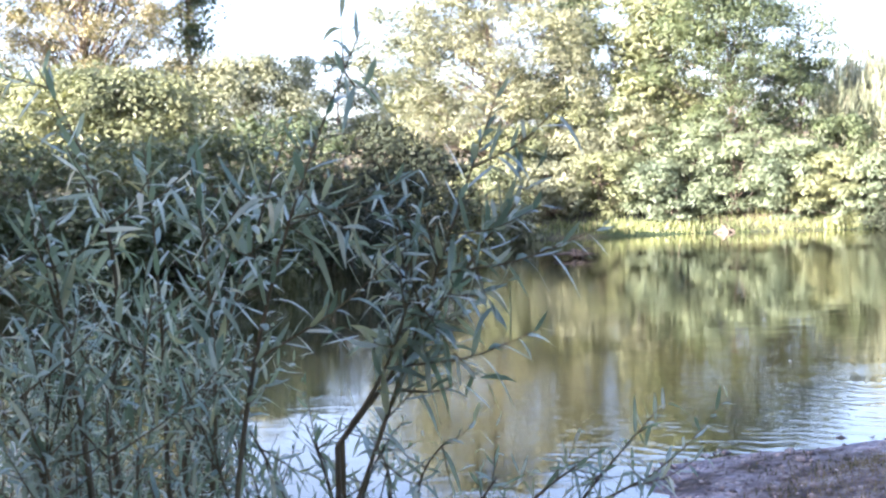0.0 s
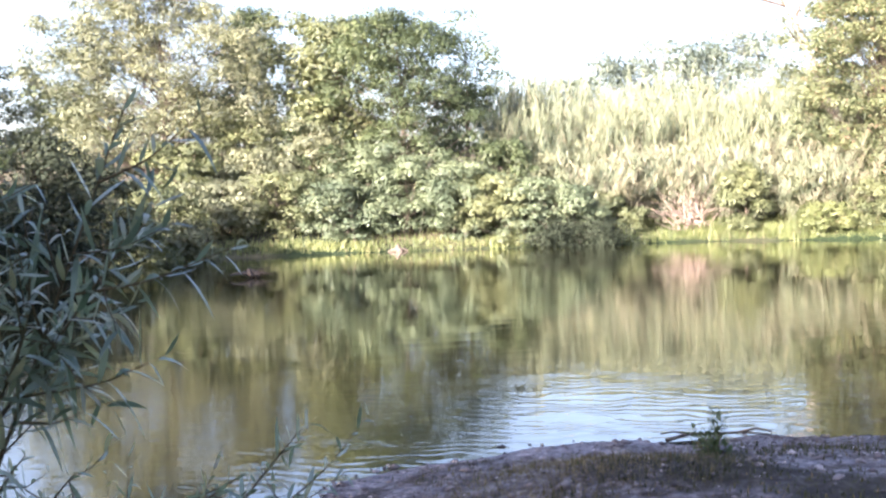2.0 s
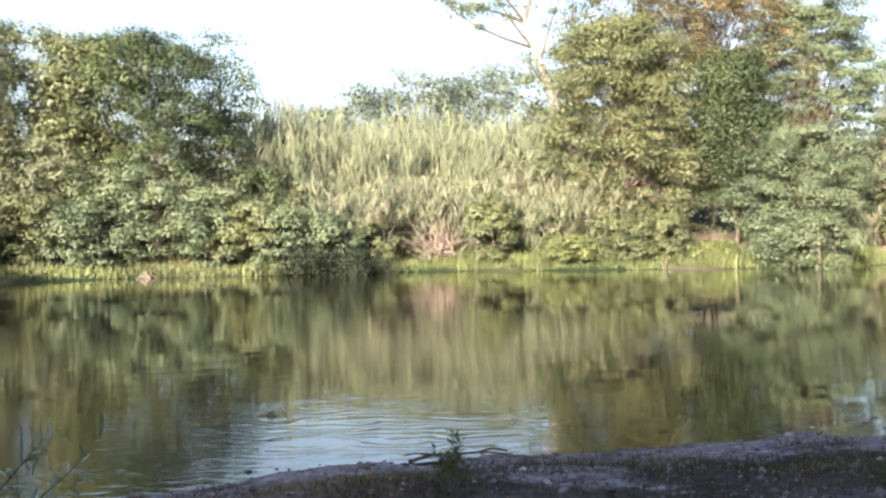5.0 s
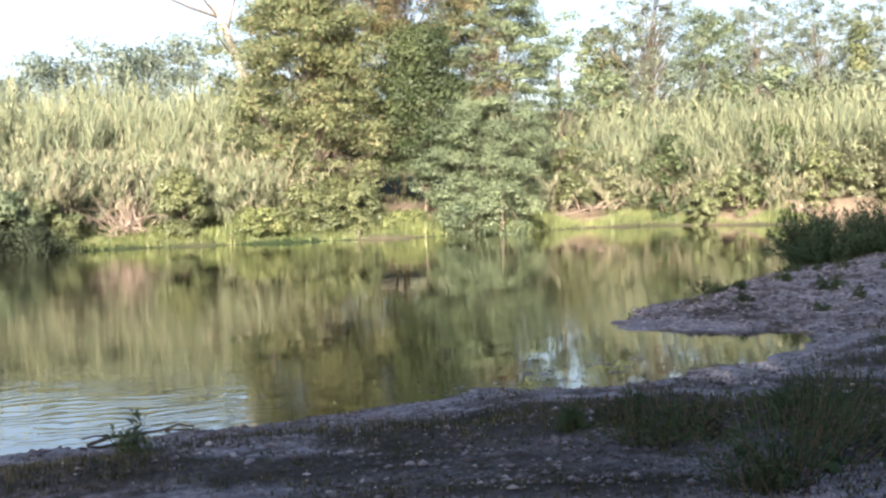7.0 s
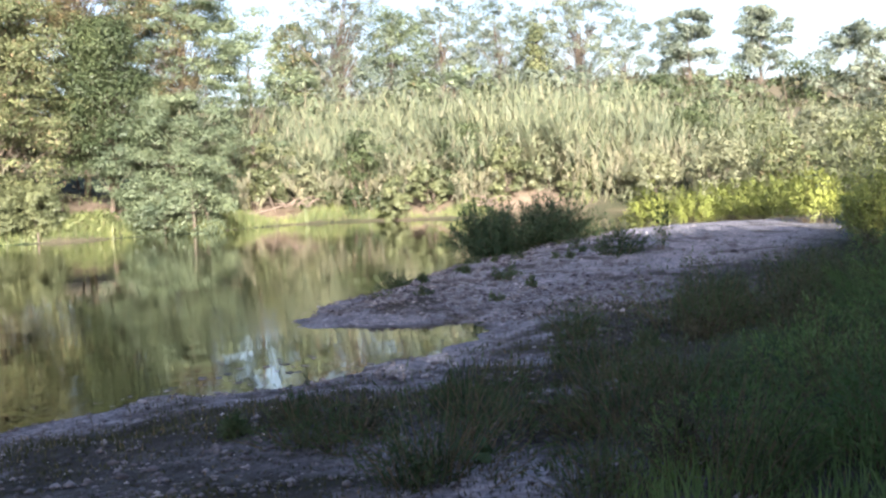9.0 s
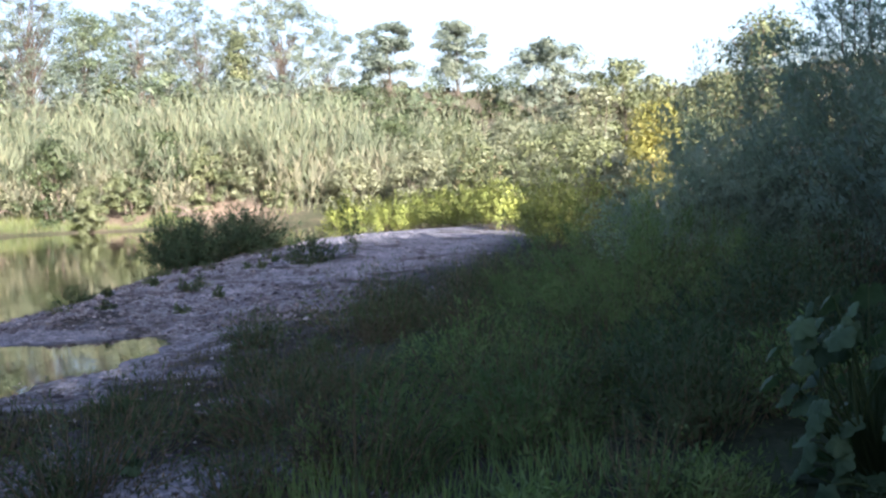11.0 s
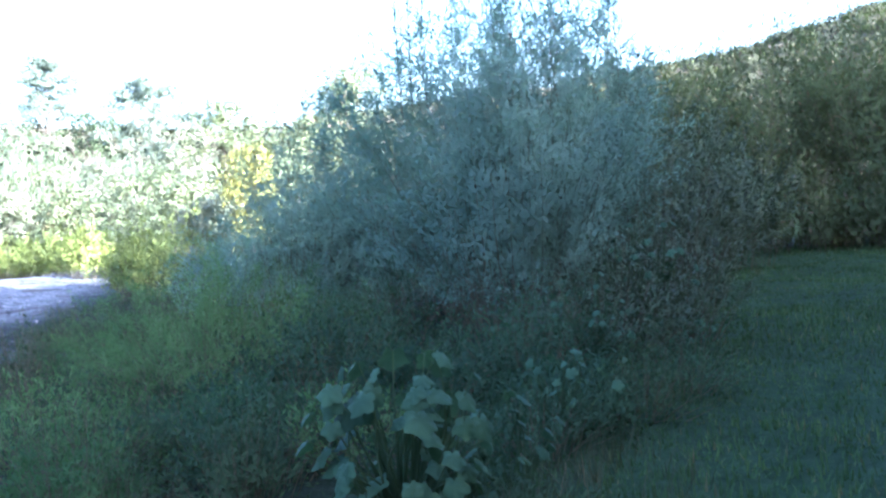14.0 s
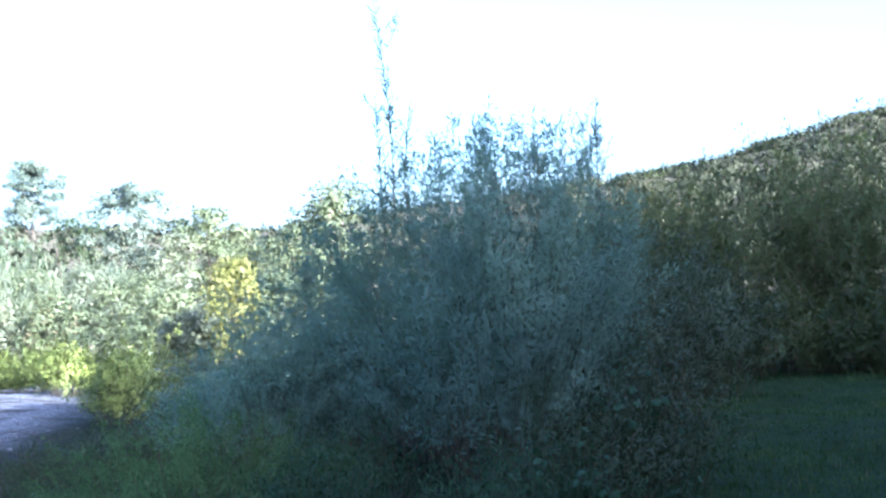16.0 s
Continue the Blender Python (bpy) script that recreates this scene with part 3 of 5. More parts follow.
def ground_z(x, y):
    return float(height_at(np.array([x]), np.array([y]))[0])


def az_xy(az, dist):
    return dist * math.sin(radians(az)), dist * math.cos(radians(az))


# ---- far bank: trees ----
def tree_at(name, label, az, dist, top_z, width, mat, sink=0.1, **more):
    x, y = az_xy(az, dist)
    z = ground_z(x, y) - sink
    return make_plant(name, label, more.pop("category", "tree"), x, y, z, top_z - z, width, mat, **more)


def far_trees():
    big = dict(leaves=72, leaf=0.23, aspect=0.58)
    fine = dict(leaves=140, leaf=0.155, aspect=0.55)
    tree_at("tree", "tall tree with dry tan and green foliage above the bank", -17.0, 52, 16.3, 10.5, M_RUST, crown_from=0.15, clumps=380, seed=11, wisps=0.12, **fine)
    tree_at("tree", "dark green narrow tree beside the dry tan tree", -12.2, 53, 15.0, 3.5, M_DARK, crown_from=0.2, clumps=101, seed=12, **big)
    tree_at("tree", "tall green tree at the river bend", -23, 52, 15.7, 8.0, M_ELM, crown_from=0.2, clumps=117, seed=13, **big)
    tree_at("shrub", "sunlit yellow-green shrub behind the dark bushes", -16.5, 35, 5.6, 6.0, M_ELM, crown_from=0.1, clumps=200, seed=14, category="shrub", **fine)
    tree_at("tree", "pale green tree behind the river bend", -9.4, 50, 8.0, 6.4, M_PALE, crown_from=0.1, clumps=170, seed=15, **fine)
    tree_at("tree", "pale sunlit tree in the far gap", -5.0, 60, 9.4, 9.5, M_PALE, crown_from=0.1, clumps=80, leaves=120, leaf=0.26, seed=16)
    tree_at("tree", "tall light green tree on the far bank", 1.9, 51.5, 11.6, 11.0, M_PALE, crown_from=0.1, clumps=430, seed=17, wisps=0.06, **fine)
    tree_at("tree", "dark blue-green slender tree between crowns", 6.2, 55.5, 11.2, 3.6, M_DARK, crown_from=0.2, clumps=90, leaves=110, leaf=0.2, seed=18)
    tree_at("tree", "slender pale-barked tree with thin foliage", 8.4, 53.5, 10.8, 4.6, M_ELM, bark=M_BARK_PALE, crown_from=0.2, clumps=70, leaves=110, leaf=0.2, seed=19, wisps=0.3)
    tree_at("tree", "broad rounded green elm on the far bank", 13.4, 51.5, 10.4, 9.6, M_DARK, crown_from=0.08, clumps=340, seed=20, flat=0.62, **fine)
    tree_at("tree", "sunlit yellowish tree beside the broad elm", 10.4, 51.8, 10.4, 5.4, M_ELM, crown_from=0.15, clumps=135, seed=21, **big)
    tree_at("tree", "half-dead tree with sparse twigs at its top", 16.8, 54, 10.9, 4.0, M_DARK, crown_from=0.35, clumps=40, leaves=70, leaf=0.2, seed=22, wisps=0.4)
    # beyond the reeds
    for az, d, top, w, s in ((24.0, 90, 13.2, 10, 31), (26.4, 92, 15.0, 9, 32), (28.6, 88, 14.0, 9, 33), (30.8, 86, 14.2, 9, 34), (21.4, 95, 12.4, 9, 35)):
        tree_at("tree", "green tree beyond the reed bed, haze put into its colour", az, d, top, w, M_HAZED, crown_from=0.1, clumps=80, leaves=75, leaf=0.32, clump_r=1.15, seed=s)
    # the large olive-brown group
    tree_at("tree", "tall thin tree wrapped in ivy", 37.2, 63, 17.6, 7.5, M_ELM, crown_from=0.3, clumps=90, leaves=110, leaf=0.22, seed=42, wisps=0.4)
    tree_at("tree", "tall tree with pale drying foliage", 34.0, 64, 17.5, 6.4, M_PALE, crown_from=0.45, clumps=50, leaves=90, leaf=0.22, seed=43, wisps=0.4)
    tree_at("tree", "broad olive-green tree with rust-brown patches", 36.2, 56, 12.0, 9.8, M_OLIVE, crown_from=0.1, clumps=480, seed=44, flat=0.42, top=0.45, clump_r=1.0, **fine)
    tree_at("tree", "tall tree with russet upper crown", 40.7, 61.5, 16.2, 13.0, M_RUSSET, crown_from=0.2, clumps=480, seed=45, flat=0.5, wisps=0.1, clump_r=0.95, **fine)
    tree_at("tree", "dark green tree between olive tree and bush", 41.7, 57.5, 10.4, 5.6, M_DARK, crown_from=0.2, clumps=260, seed=46, **fine)
    tree_at("tree", "airy blue-green tree with layered foliage", 45.2, 62, 13.6, 9.4, M_ACACIA, crown_from=0.1, clumps=400, seed=47, flat=0.36, wisps=0.25, **fine)
    tree_at("tree", "thin airy tree beside the layered tree", 48.4, 65, 11.6, 4.2, M_ACACIA, crown_from=0.2, clumps=40, leaves=110, leaf=0.2, seed=48, flat=0.45, wisps=0.4)
    # behind the second reed bed
    tree_at("tree", "ivy-clad broken tree with bare top", 50.6, 79, 13.4, 5.0, M_OLIVE, crown_from=0.05, clumps=100, leaves=75, leaf=0.26, seed=51)
    tree_at("tree", "tall airy tree with pale branches", 53.2, 77, 16.4, 9.0, M_HAZED, crown_from=0.2, clumps=330, leaves=46, leaf=0.2, seed=52, wisps=0.5, clump_r=0.5, flat=0.7)
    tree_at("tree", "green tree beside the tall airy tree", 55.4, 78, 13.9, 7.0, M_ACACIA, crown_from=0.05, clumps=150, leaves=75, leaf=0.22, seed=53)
    tree_at("tree", "thin airy tree showing sky through it", 57.8, 84, 15.2, 7.0, M_HAZED, crown_from=0.2, clumps=190, leaves=46, leaf=0.2, seed=54, wisps=0.6, clump_r=0.48, flat=0.75)
    tree_at("tree", "thin airy tree showing sky through it", 60.4, 88, 15.8, 8.0, M_HAZED, crown_from=0.2, clumps=220, leaves=46, leaf=0.2, seed=55, wisps=0.6, clump_r=0.48, flat=0.75)
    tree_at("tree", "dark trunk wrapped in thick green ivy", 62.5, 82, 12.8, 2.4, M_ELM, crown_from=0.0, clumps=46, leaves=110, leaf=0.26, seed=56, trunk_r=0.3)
    tree_at("tree", "wide airy tree with open crown", 64.4, 86, 15.6, 11.5, M_HAZED, crown_from=0.3, clumps=330, leaves=46, leaf=0.21, seed=57, wisps=0.5, flat=0.6, clump_r=0.5)
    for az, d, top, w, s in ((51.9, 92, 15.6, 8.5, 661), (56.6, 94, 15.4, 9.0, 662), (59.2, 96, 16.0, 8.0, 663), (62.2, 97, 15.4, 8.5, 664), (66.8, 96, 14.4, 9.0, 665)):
        tree_at("tree", "lacy green tree standing behind the reeds, paled as haze", az, d, top, w, M_HAZED, crown_from=0.15, clumps=150, leaves=46, leaf=0.212, seed=s, wisps=0.7, clump_r=0.5, flat=0.75, top=0.4, group="lacy trees behind the reeds")
    tree_at("tree", "round-headed tree above the scrub", 69.7, 95, 15.0, 6.8, M_HAZED, trunk_r=0.11, flat=0.5, crown_from=0.54, clumps=80, leaves=110, leaf=0.27, seed=58)
    tree_at("tree", "round-headed tree above the scrub", 73.1, 100, 15.6, 7.0, M_HAZED, trunk_r=0.11, flat=0.5, crown_from=0.54, clumps=80, leaves=110, leaf=0.27, seed=59)
    tree_at("tree", "broad grey-green tree above the scrub, greyed as haze", 77.6, 85, 11.6, 9.5, M_HAZED, crown_from=0.1, clumps=90, leaves=85, leaf=0.33, seed=60)
    tree_at("tree", "green tree at the far end of the river", 81.0, 78, 9.2, 8.0, M_ELM, crown_from=0.1, clumps=80, leaves=85, leaf=0.33, seed=61)
    tree_at("tree", "small golden-yellow tree in the sun", 82.4, 38, 3.9, 2.5, M_GOLD, crown_from=0.05, clumps=60, leaves=110, leaf=0.14, seed=62)
    tree_at("tree", "brownish drying tree behind the willow bush", 87.4, 26, 4.8, 3.0, M_OLIVE, crown_from=0.05, clumps=70, leaves=110, leaf=0.13, seed=63)
    tree_at("tree", "green tree behind the golden tree", 85.2, 60, 6.6, 6.5, M_ELM, crown_from=0.05, clumps=70, leaves=110, leaf=0.22, seed=64)
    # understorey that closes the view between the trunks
    rows = ((66.4, 78, 8.2, 8, M_ACACIA), (68.4, 82, 8.8, 7, M_DARK), (71.4, 86, 9.4, 8, M_ACACIA), (74.8, 86, 9.4, 8, M_DARK), (79.4, 72, 7.0, 7, M_PALE), (83.6, 66, 6.2, 7, M_ELM), (62.0, 78, 9.2, 8, M_HAZED), (58.4, 76, 9.6, 8, M_ACACIA), (54.6, 74, 9.4, 8, M_HAZED), (50.6, 72, 9.2, 7, M_ACACIA), (60.2, 80, 8.8, 7, M_ELM), (56.4, 78, 9.0, 7, M_OLIVE), (64.2, 80, 9.2, 8, M_HAZED),
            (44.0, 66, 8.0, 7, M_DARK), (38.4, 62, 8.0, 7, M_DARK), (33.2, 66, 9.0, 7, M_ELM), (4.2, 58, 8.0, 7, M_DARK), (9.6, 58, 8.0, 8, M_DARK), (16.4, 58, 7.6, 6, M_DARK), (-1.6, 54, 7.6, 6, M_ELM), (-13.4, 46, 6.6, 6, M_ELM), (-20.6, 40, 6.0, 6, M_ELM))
    for k, (az, d, top, w, mat) in enumerate(rows):
        tree_at("tree", "leafy understorey tree filling the bank", az, d, top, w, mat, crown_from=0.0, clumps=50, leaves=50, leaf=0.32, seed=640 + k, trunks=2, group="understorey trees")


far_trees()


def far_shrubs():
    # bushes at the bend: darker leaves, picked by bearing, stand in for shade
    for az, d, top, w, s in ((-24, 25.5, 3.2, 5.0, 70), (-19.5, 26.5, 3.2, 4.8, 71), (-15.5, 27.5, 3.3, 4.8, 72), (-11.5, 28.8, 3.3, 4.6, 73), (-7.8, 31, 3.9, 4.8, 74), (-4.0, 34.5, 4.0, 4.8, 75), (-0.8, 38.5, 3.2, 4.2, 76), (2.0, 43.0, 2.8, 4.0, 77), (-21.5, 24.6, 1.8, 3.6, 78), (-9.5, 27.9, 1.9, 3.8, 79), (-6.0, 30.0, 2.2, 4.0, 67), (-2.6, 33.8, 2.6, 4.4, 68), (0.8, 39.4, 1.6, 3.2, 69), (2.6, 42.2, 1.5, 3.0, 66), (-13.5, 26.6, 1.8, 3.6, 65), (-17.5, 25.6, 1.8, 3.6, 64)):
        tree_at("shrub", "dense bush overhanging the water, leaves darkened by bearing as shade", az, d, top, w, M_SHADED if -7 < az < 0.5 else M_DARK if az < 0.5 else (M_PALE, M_ELM)[s % 2], sink=0.3, crown_from=0.0, clumps=70, leaves=62, leaf=0.18, seed=s, category="shrub", group="dark bushes at the bend", trunks=3)
    # sunlit shrubs under the trees
    rows = ((4.4, 46.2, 3.0, 4.2, M_PALE), (6.2, 48.5, 4.4, 4.6, M_PALE), (8.0, 47.5, 3.4, 4.6, M_ELM), (10.4, 47.4, 3.0, 4.4, M_ACACIA), (12.4, 49.2, 4.6, 5.0, M_ACACIA),
            (14.4, 48.6, 4.2, 4.8, M_ACACIA), (16.6, 48.4, 3.6, 4.4, M_ACACIA), (18.4, 48.0, 3.0, 4.0, M_ELM), (20.2, 48.2, 2.9, 4.0, M_ACACIA), (21.8, 49.0, 2.6, 3.6, M_ACACIA), (23.6, 50.2, 2.2, 3.2, M_ELM),
            (9.2, 50.2, 5.6, 4.6, M_PALE), (5.2, 50.4, 6.0, 5.0, M_ELM), (2.8, 47.8, 4.6, 4.4, M_ELM), (18.6, 50.5, 4.6, 3.6, M_DARK), (20.6, 51.2, 4.0, 3.4, M_PALE))
    for k, (az, d, top, w, mat) in enumerate(rows):
        tree_at("shrub", "leafy sunlit shrub on the far river bank", az, d, top, w, mat, sink=0.2, crown_from=0.0, clumps=80, leaves=110, leaf=0.165, seed=80 + k, category="shrub", group="shrubs on the far bank", trunks=3, flat=0.55)
    # fills the shaded hollow at the waterline; its shade is in the colour
    tree_at("shrub", "low bush at the waterline, shade put into its leaf colour", 22.2, 47.2, 1.1, 5.6, M_SHADED, sink=0.3, crown_from=0.0, clumps=80, leaves=130, leaf=0.12, seed=94, category="shrub", depth=2.2)
    tree_at("shrub", "small green bush beside the tangled roots", 30.1, 51.6, 3.4, 2.6, M_ELM, crown_from=0.0, clumps=50, leaves=140, leaf=0.16, seed=95, category="shrub")
    tree_at("shrub", "bright green bush at the water's edge", 36.4, 53.0, 2.6, 4.0, M_ELM, crown_from=0.0, clumps=70, leaves=130, leaf=0.15, seed=96, category="shrub")
    tree_at("shrub", "bright green bush at the water's edge", 38.3, 53.8, 2.6, 3.2, M_ELM, crown_from=0.0, clumps=70, leaves=130, leaf=0.15, seed=97, category="shrub")
    tree_at("shrub", "low green bush at the water's edge", 33.6, 51.8, 1.6, 3.0, M_GRASS, crown_from=0.0, clumps=50, leaves=120, leaf=0.14, seed=100, category="shrub")
    tree_at("shrub", "low herbs below the bare earth slope", 40.7, 54.6, 1.3, 3.4, M_HERB, crown_from=0.0, clumps=60, leaves=90, leaf=0.14, seed=102, category="shrub", depth=2.0)
    tree_at("shrub", "large blue-green bush hanging over the water", 44.8, 56.8, 6.7, 7.4, M_ACACIA, crown_from=0.0, clumps=190, leaves=220, leaf=0.14, seed=98, category="shrub", flat=0.5, trunks=3, sink=0.3)
    tree_at("shrub", "dark skirts of the blue-green bush at the waterline", 44.5, 55.4, 2.9, 6.4, M_ACACIA, crown_from=0.0, clumps=120, leaves=110, leaf=0.15, seed=101, category="shrub", flat=0.5, trunks=3, sink=0.3)
    tree_at("shrub", "green bush growing out of the bare bank", 55.3, 61.0, 2.2, 2.4, M_ELM, crown_from=0.0, clumps=36, leaves=110, leaf=0.17, seed=99, category="shrub")
    for k, (az, d, top, w, mat) in enumerate(((48.8, 64.5, 4.6, 3.0, M_ELM), (51.2, 65.5, 3.4, 2.6, M_PALE), (53.6, 64.5, 5.0, 2.8, M_DARK), (56.8, 62.5, 3.0, 2.6, M_ELM), (58.6, 63.5, 5.2, 2.6, M_DARK), (60.6, 62.5, 3.6, 3.0, M_ELM), (62.6, 64.5, 4.6, 2.6, M_PALE), (64.2, 63.0, 2.8, 2.8, M_ELM))):
        tree_at("shrub", "green climber and shrub growing through the reeds", az, d, top, w, mat, crown_from=0.0, clumps=50, leaves=80, leaf=0.2, seed=150 + k, category="shrub", group="shrubs among the reeds", trunks=2, wisps=0.3)
    rows = ((66.5, 72, 5.4, 5.6, M_ELM), (69.6, 70, 5.7, 5.8, M_DARK), (72.6, 70, 5.2, 6.2, M_ELM), (75.4, 64, 4.8, 5.2, M_PALE), (77.6, 60, 4.4, 5.6, M_ELM), (71.0, 62, 3.6, 4.6, M_PALE),
            (67.8, 62, 3.0, 4.2, M_PALE), (74.0, 58, 3.4, 4.6, M_OLIVE), (79.2, 50, 3.2, 5.0, M_ELM), (80.8, 42, 2.4, 4.2, M_PALE), (84.6, 40, 3.4, 4.4, M_ELM))
    for k, (az, d, top, w, mat) in enumerate(rows):
        tree_at("shrub", "mixed green shrub on the bank downstream", az, d, top, w, mat, sink=0.2, crown_from=0.0, clumps=70, leaves=80, leaf=0.21, seed=110 + k, category="shrub", group="shrubs downstream", trunks=2)


far_shrubs()


def leaning_trunk():
    """The pale trunk that leans out of the reeds and carries a thin crown."""
    x, y = 31.9, 46.6
    z0 = ground_z(x, y) - 0.1
    root = thing("leaning_tree", x, y, z0, "pale-barked tree leaning out of the reeds, sparse crown", "tree")
    r = np.random.default_rng(4)
    pts = np.array([[[0.4, -0.2, 0], [-0.1, 0.1, 3.2 - z0 + 2], [-0.9, 0.4, 7.2 - z0], [-1.7, 1.0, 9.8 - z0], [-2.3, 1.4, 11.8 - z0], [-2.9, 1.8, 14.6 - z0]]])
    part("trunk", mesh_of("trunk", *tubes(pts, np.array([[0.3, 0.27, 0.24, 0.2, 0.14, 0.05]]), 8), M_BARK_PALE, True), root)
    ends = []
    for a, b in (((-1.7, 1.0, 9.8 - z0), (-0.4, 1.2, 13.2 - z0)), ((-2.0, 1.2, 10.6 - z0), (-4.4, 1.0, 13.2 - z0)), ((-1.2, 0.7, 8.4 - z0), (-2.9, 0.2, 9.8 - z0)), ((-2.3, 1.4, 11.8 - z0), (-5.2, 1.6, 12.3 - z0)), ((-2.3, 1.4, 11.8 - z0), (-1.2, 2.0, 15.2 - z0)), ((-2.6, 1.6, 13.0 - z0), (-4.2, 2.0, 15.2 - z0)),
                 ((-2.0, 1.2, 10.6 - z0), (-7.0, 1.4, 12.6 - z0)), ((-2.3, 1.4, 11.8 - z0), (-6.2, 1.2, 14.2 - z0))):
        p = curve_to(np.array([a]), np.array([b]), 5, 0.1, rng)
        part("branch", mesh_of("branch", *tubes(p, np.array([[0.08, 0.06, 0.045, 0.03, 0.012]]), 6), M_BARK, True), root)
        ends += [p[0, 2], p[0, 3], p[0, 4], p[0, 4] + r.normal(size=3) * 0.6, p[0, 3] + r.normal(size=3) * 0.6]
    cc = np.array(ends)
    part("crown", crown_mesh(cc, np.ones(len(cc)), 0.6, 120, 0.15, 0.5, 0.6, 0.2, r, M_ELM), root)


leaning_trunk()


# ---- reed beds ----
def reed_bed(name, label, spots, tall, mat, seed, leaves=22, lean=0.12, leaf_len=0.75, bend=0.55, toward=None):
    """Canes with long arching leaves. spots: (n, 2)."""
    r = np.random.default_rng(seed)
    n = len(spots)
    z = height_at(spots[:, 0], spots[:, 1])
    foot = np.column_stack([spots, z - 0.05])
    h = tall * r.uniform(0.62, 1.12, n) * (1 + 0.22 * wobble(spots[:, 0], spots[:, 1], 0.7, seed) + 0.12 * wobble(spots[:, 0], spots[:, 1], 2.1, seed))
    tilt = r.normal(size=(n, 2)) * lean
    tilt += 0.17 * np.column_stack([wobble(spots[:, 0], spots[:, 1], 0.55, seed), wobble(spots[:, 1], spots[:, 0], 0.5, seed + 1)])
    if toward is not None:
        tilt += np.asarray(toward)
    s = np.linspace(0, 1, 5)
    way = np.column_stack([tilt, np.ones(n)])
    path = foot[:, None] + way[:, None] * (h[:, None] * s)[..., None]
    path[:, :, :2] += tilt[:, None] * (h[:, None] * s ** 2)[..., None] * 0.7
    path[:, :, 2] -= (np.abs(tilt).sum(1)[:, None] * h[:, None] * s ** 2) * 0.35
    stalk = tubes(path[:, ::2], np.broadcast_to(np.array([0.018, 0.013, 0.004]), (n, 3)), 3)
    k = np.repeat(np.arange(n), leaves)
    u = np.clip(0.22 + 0.78 * ((np.tile(np.arange(leaves), n) + r.random(n * leaves)) / leaves), 0, 0.995)
    at = np.stack([np.array([np.interp(uu, s, path[kk, :, i]) for uu, kk in zip(u, k)]) for i in range(3)], 1)
    ang = r.random(n * leaves) * 2 * np.pi
    axis = np.stack([np.cos(ang) * 0.38, np.sin(ang) * 0.38, 0.75 + 0.7 * u], 1)
    blades = strips(at, axis, np.array([0, 0, 1.0]) + r.normal(size=(n * leaves, 3)) * 0.25, leaf_len * r.uniform(0.6, 1.3, n * leaves), 0.046, bend * r.uniform(0.5, 1.3, n * leaves), 2, (0.9, 0.9, 0.05))
    v, f = joined(stalk, blades)
    # leaf faces turned to the river, shaded softly along the slope
    slope = unit(np.array([-0.35, -0.55, 0.7]))
    away = (np.cross(v[f[:, 1]] - v[f[:, 0]], v[f[:, 2]] - v[f[:, 0]]) @ slope) < 0
    f[away] = f[away][:, ::-1]
    me = mesh_of(name, v, f, mat)
    tone = np.concatenate([np.repeat(slope[None], len(stalk[0]), 0), np.repeat(unit(slope + r.normal(size=(n * leaves, 3)) * 0.4), 6, 0)])
    return tagged(new(name, soften(me, tone, 1)), label, "reeds", kind="stuff")


def scatter(seed, n, az0, az1, off0, off1, line=None):
    """Spots on the far bank between two bearings, off0 to off1 metres behind the waterline."""
    r = np.random.default_rng(seed)
    out = []
    while len(out) < n:
        az, d = r.uniform(az0, az1, 4000), r.uniform(38, 100, 4000)
        x, y = d * np.sin(np.radians(az)), d * np.cos(np.radians(az))
        df = line_distance(x, y, FAR_SHORE)
        ok = ~in_river(x, y) & (df > off0) & (df < off1)
        for bx, by, br in BARE_SPOTS:
            ok &= np.hypot(x - bx, y - by) > br * 0.7
        out += list(zip(x[ok], y[ok]))
    return np.array(out[:n])


reed_bed("reed_bed", "dense tall pale green giant reeds on the slope", scatter(1, 1700, 18.5, 35.5, 4.5, 15), 4.9, M_REED, 201, leaf_len=1.45, lean=0.14, bend=0.7)
reed_bed("reed_bed", "dry bleached reeds drooping down the bank", scatter(2, 420, 23, 35.5, 1.8, 6.5), 3.2, M_REED_DRY, 202, lean=0.2, bend=0.95, toward=(-0.1, -0.22), leaf_len=1.15)
reed_bed("reed_bed", "green reeds in front of the dry ones", scatter(3, 850, 21, 35.0, 2.2, 7), 2.9, M_REED, 203, lean=0.2, bend=1.0, leaf_len=1.25, toward=(-0.08, -0.16))
reed_bed("reed_bed", "tall pale reeds on the bank downstream", scatter(4, 1350, 47, 68, 2.2, 11), 5.1, M_REED, 204, lean=0.22, leaf_len=1.45, bend=0.7)
reed_bed("reed_bed", "dry bleached reeds drooping over the bare bank", scatter(5, 420, 47, 70, 1.4, 5.5), 2.8, M_REED_DRY, 205, lean=0.22, bend=0.9, toward=(-0.2, -0.12), leaf_len=1.05)
reed_bed("reed_bed", "scattered reeds among the shrubs downstream", scatter(6, 600, 65, 80, 1.5, 12), 3.6, M_REED, 206, lean=0.16, leaf_len=1.05)


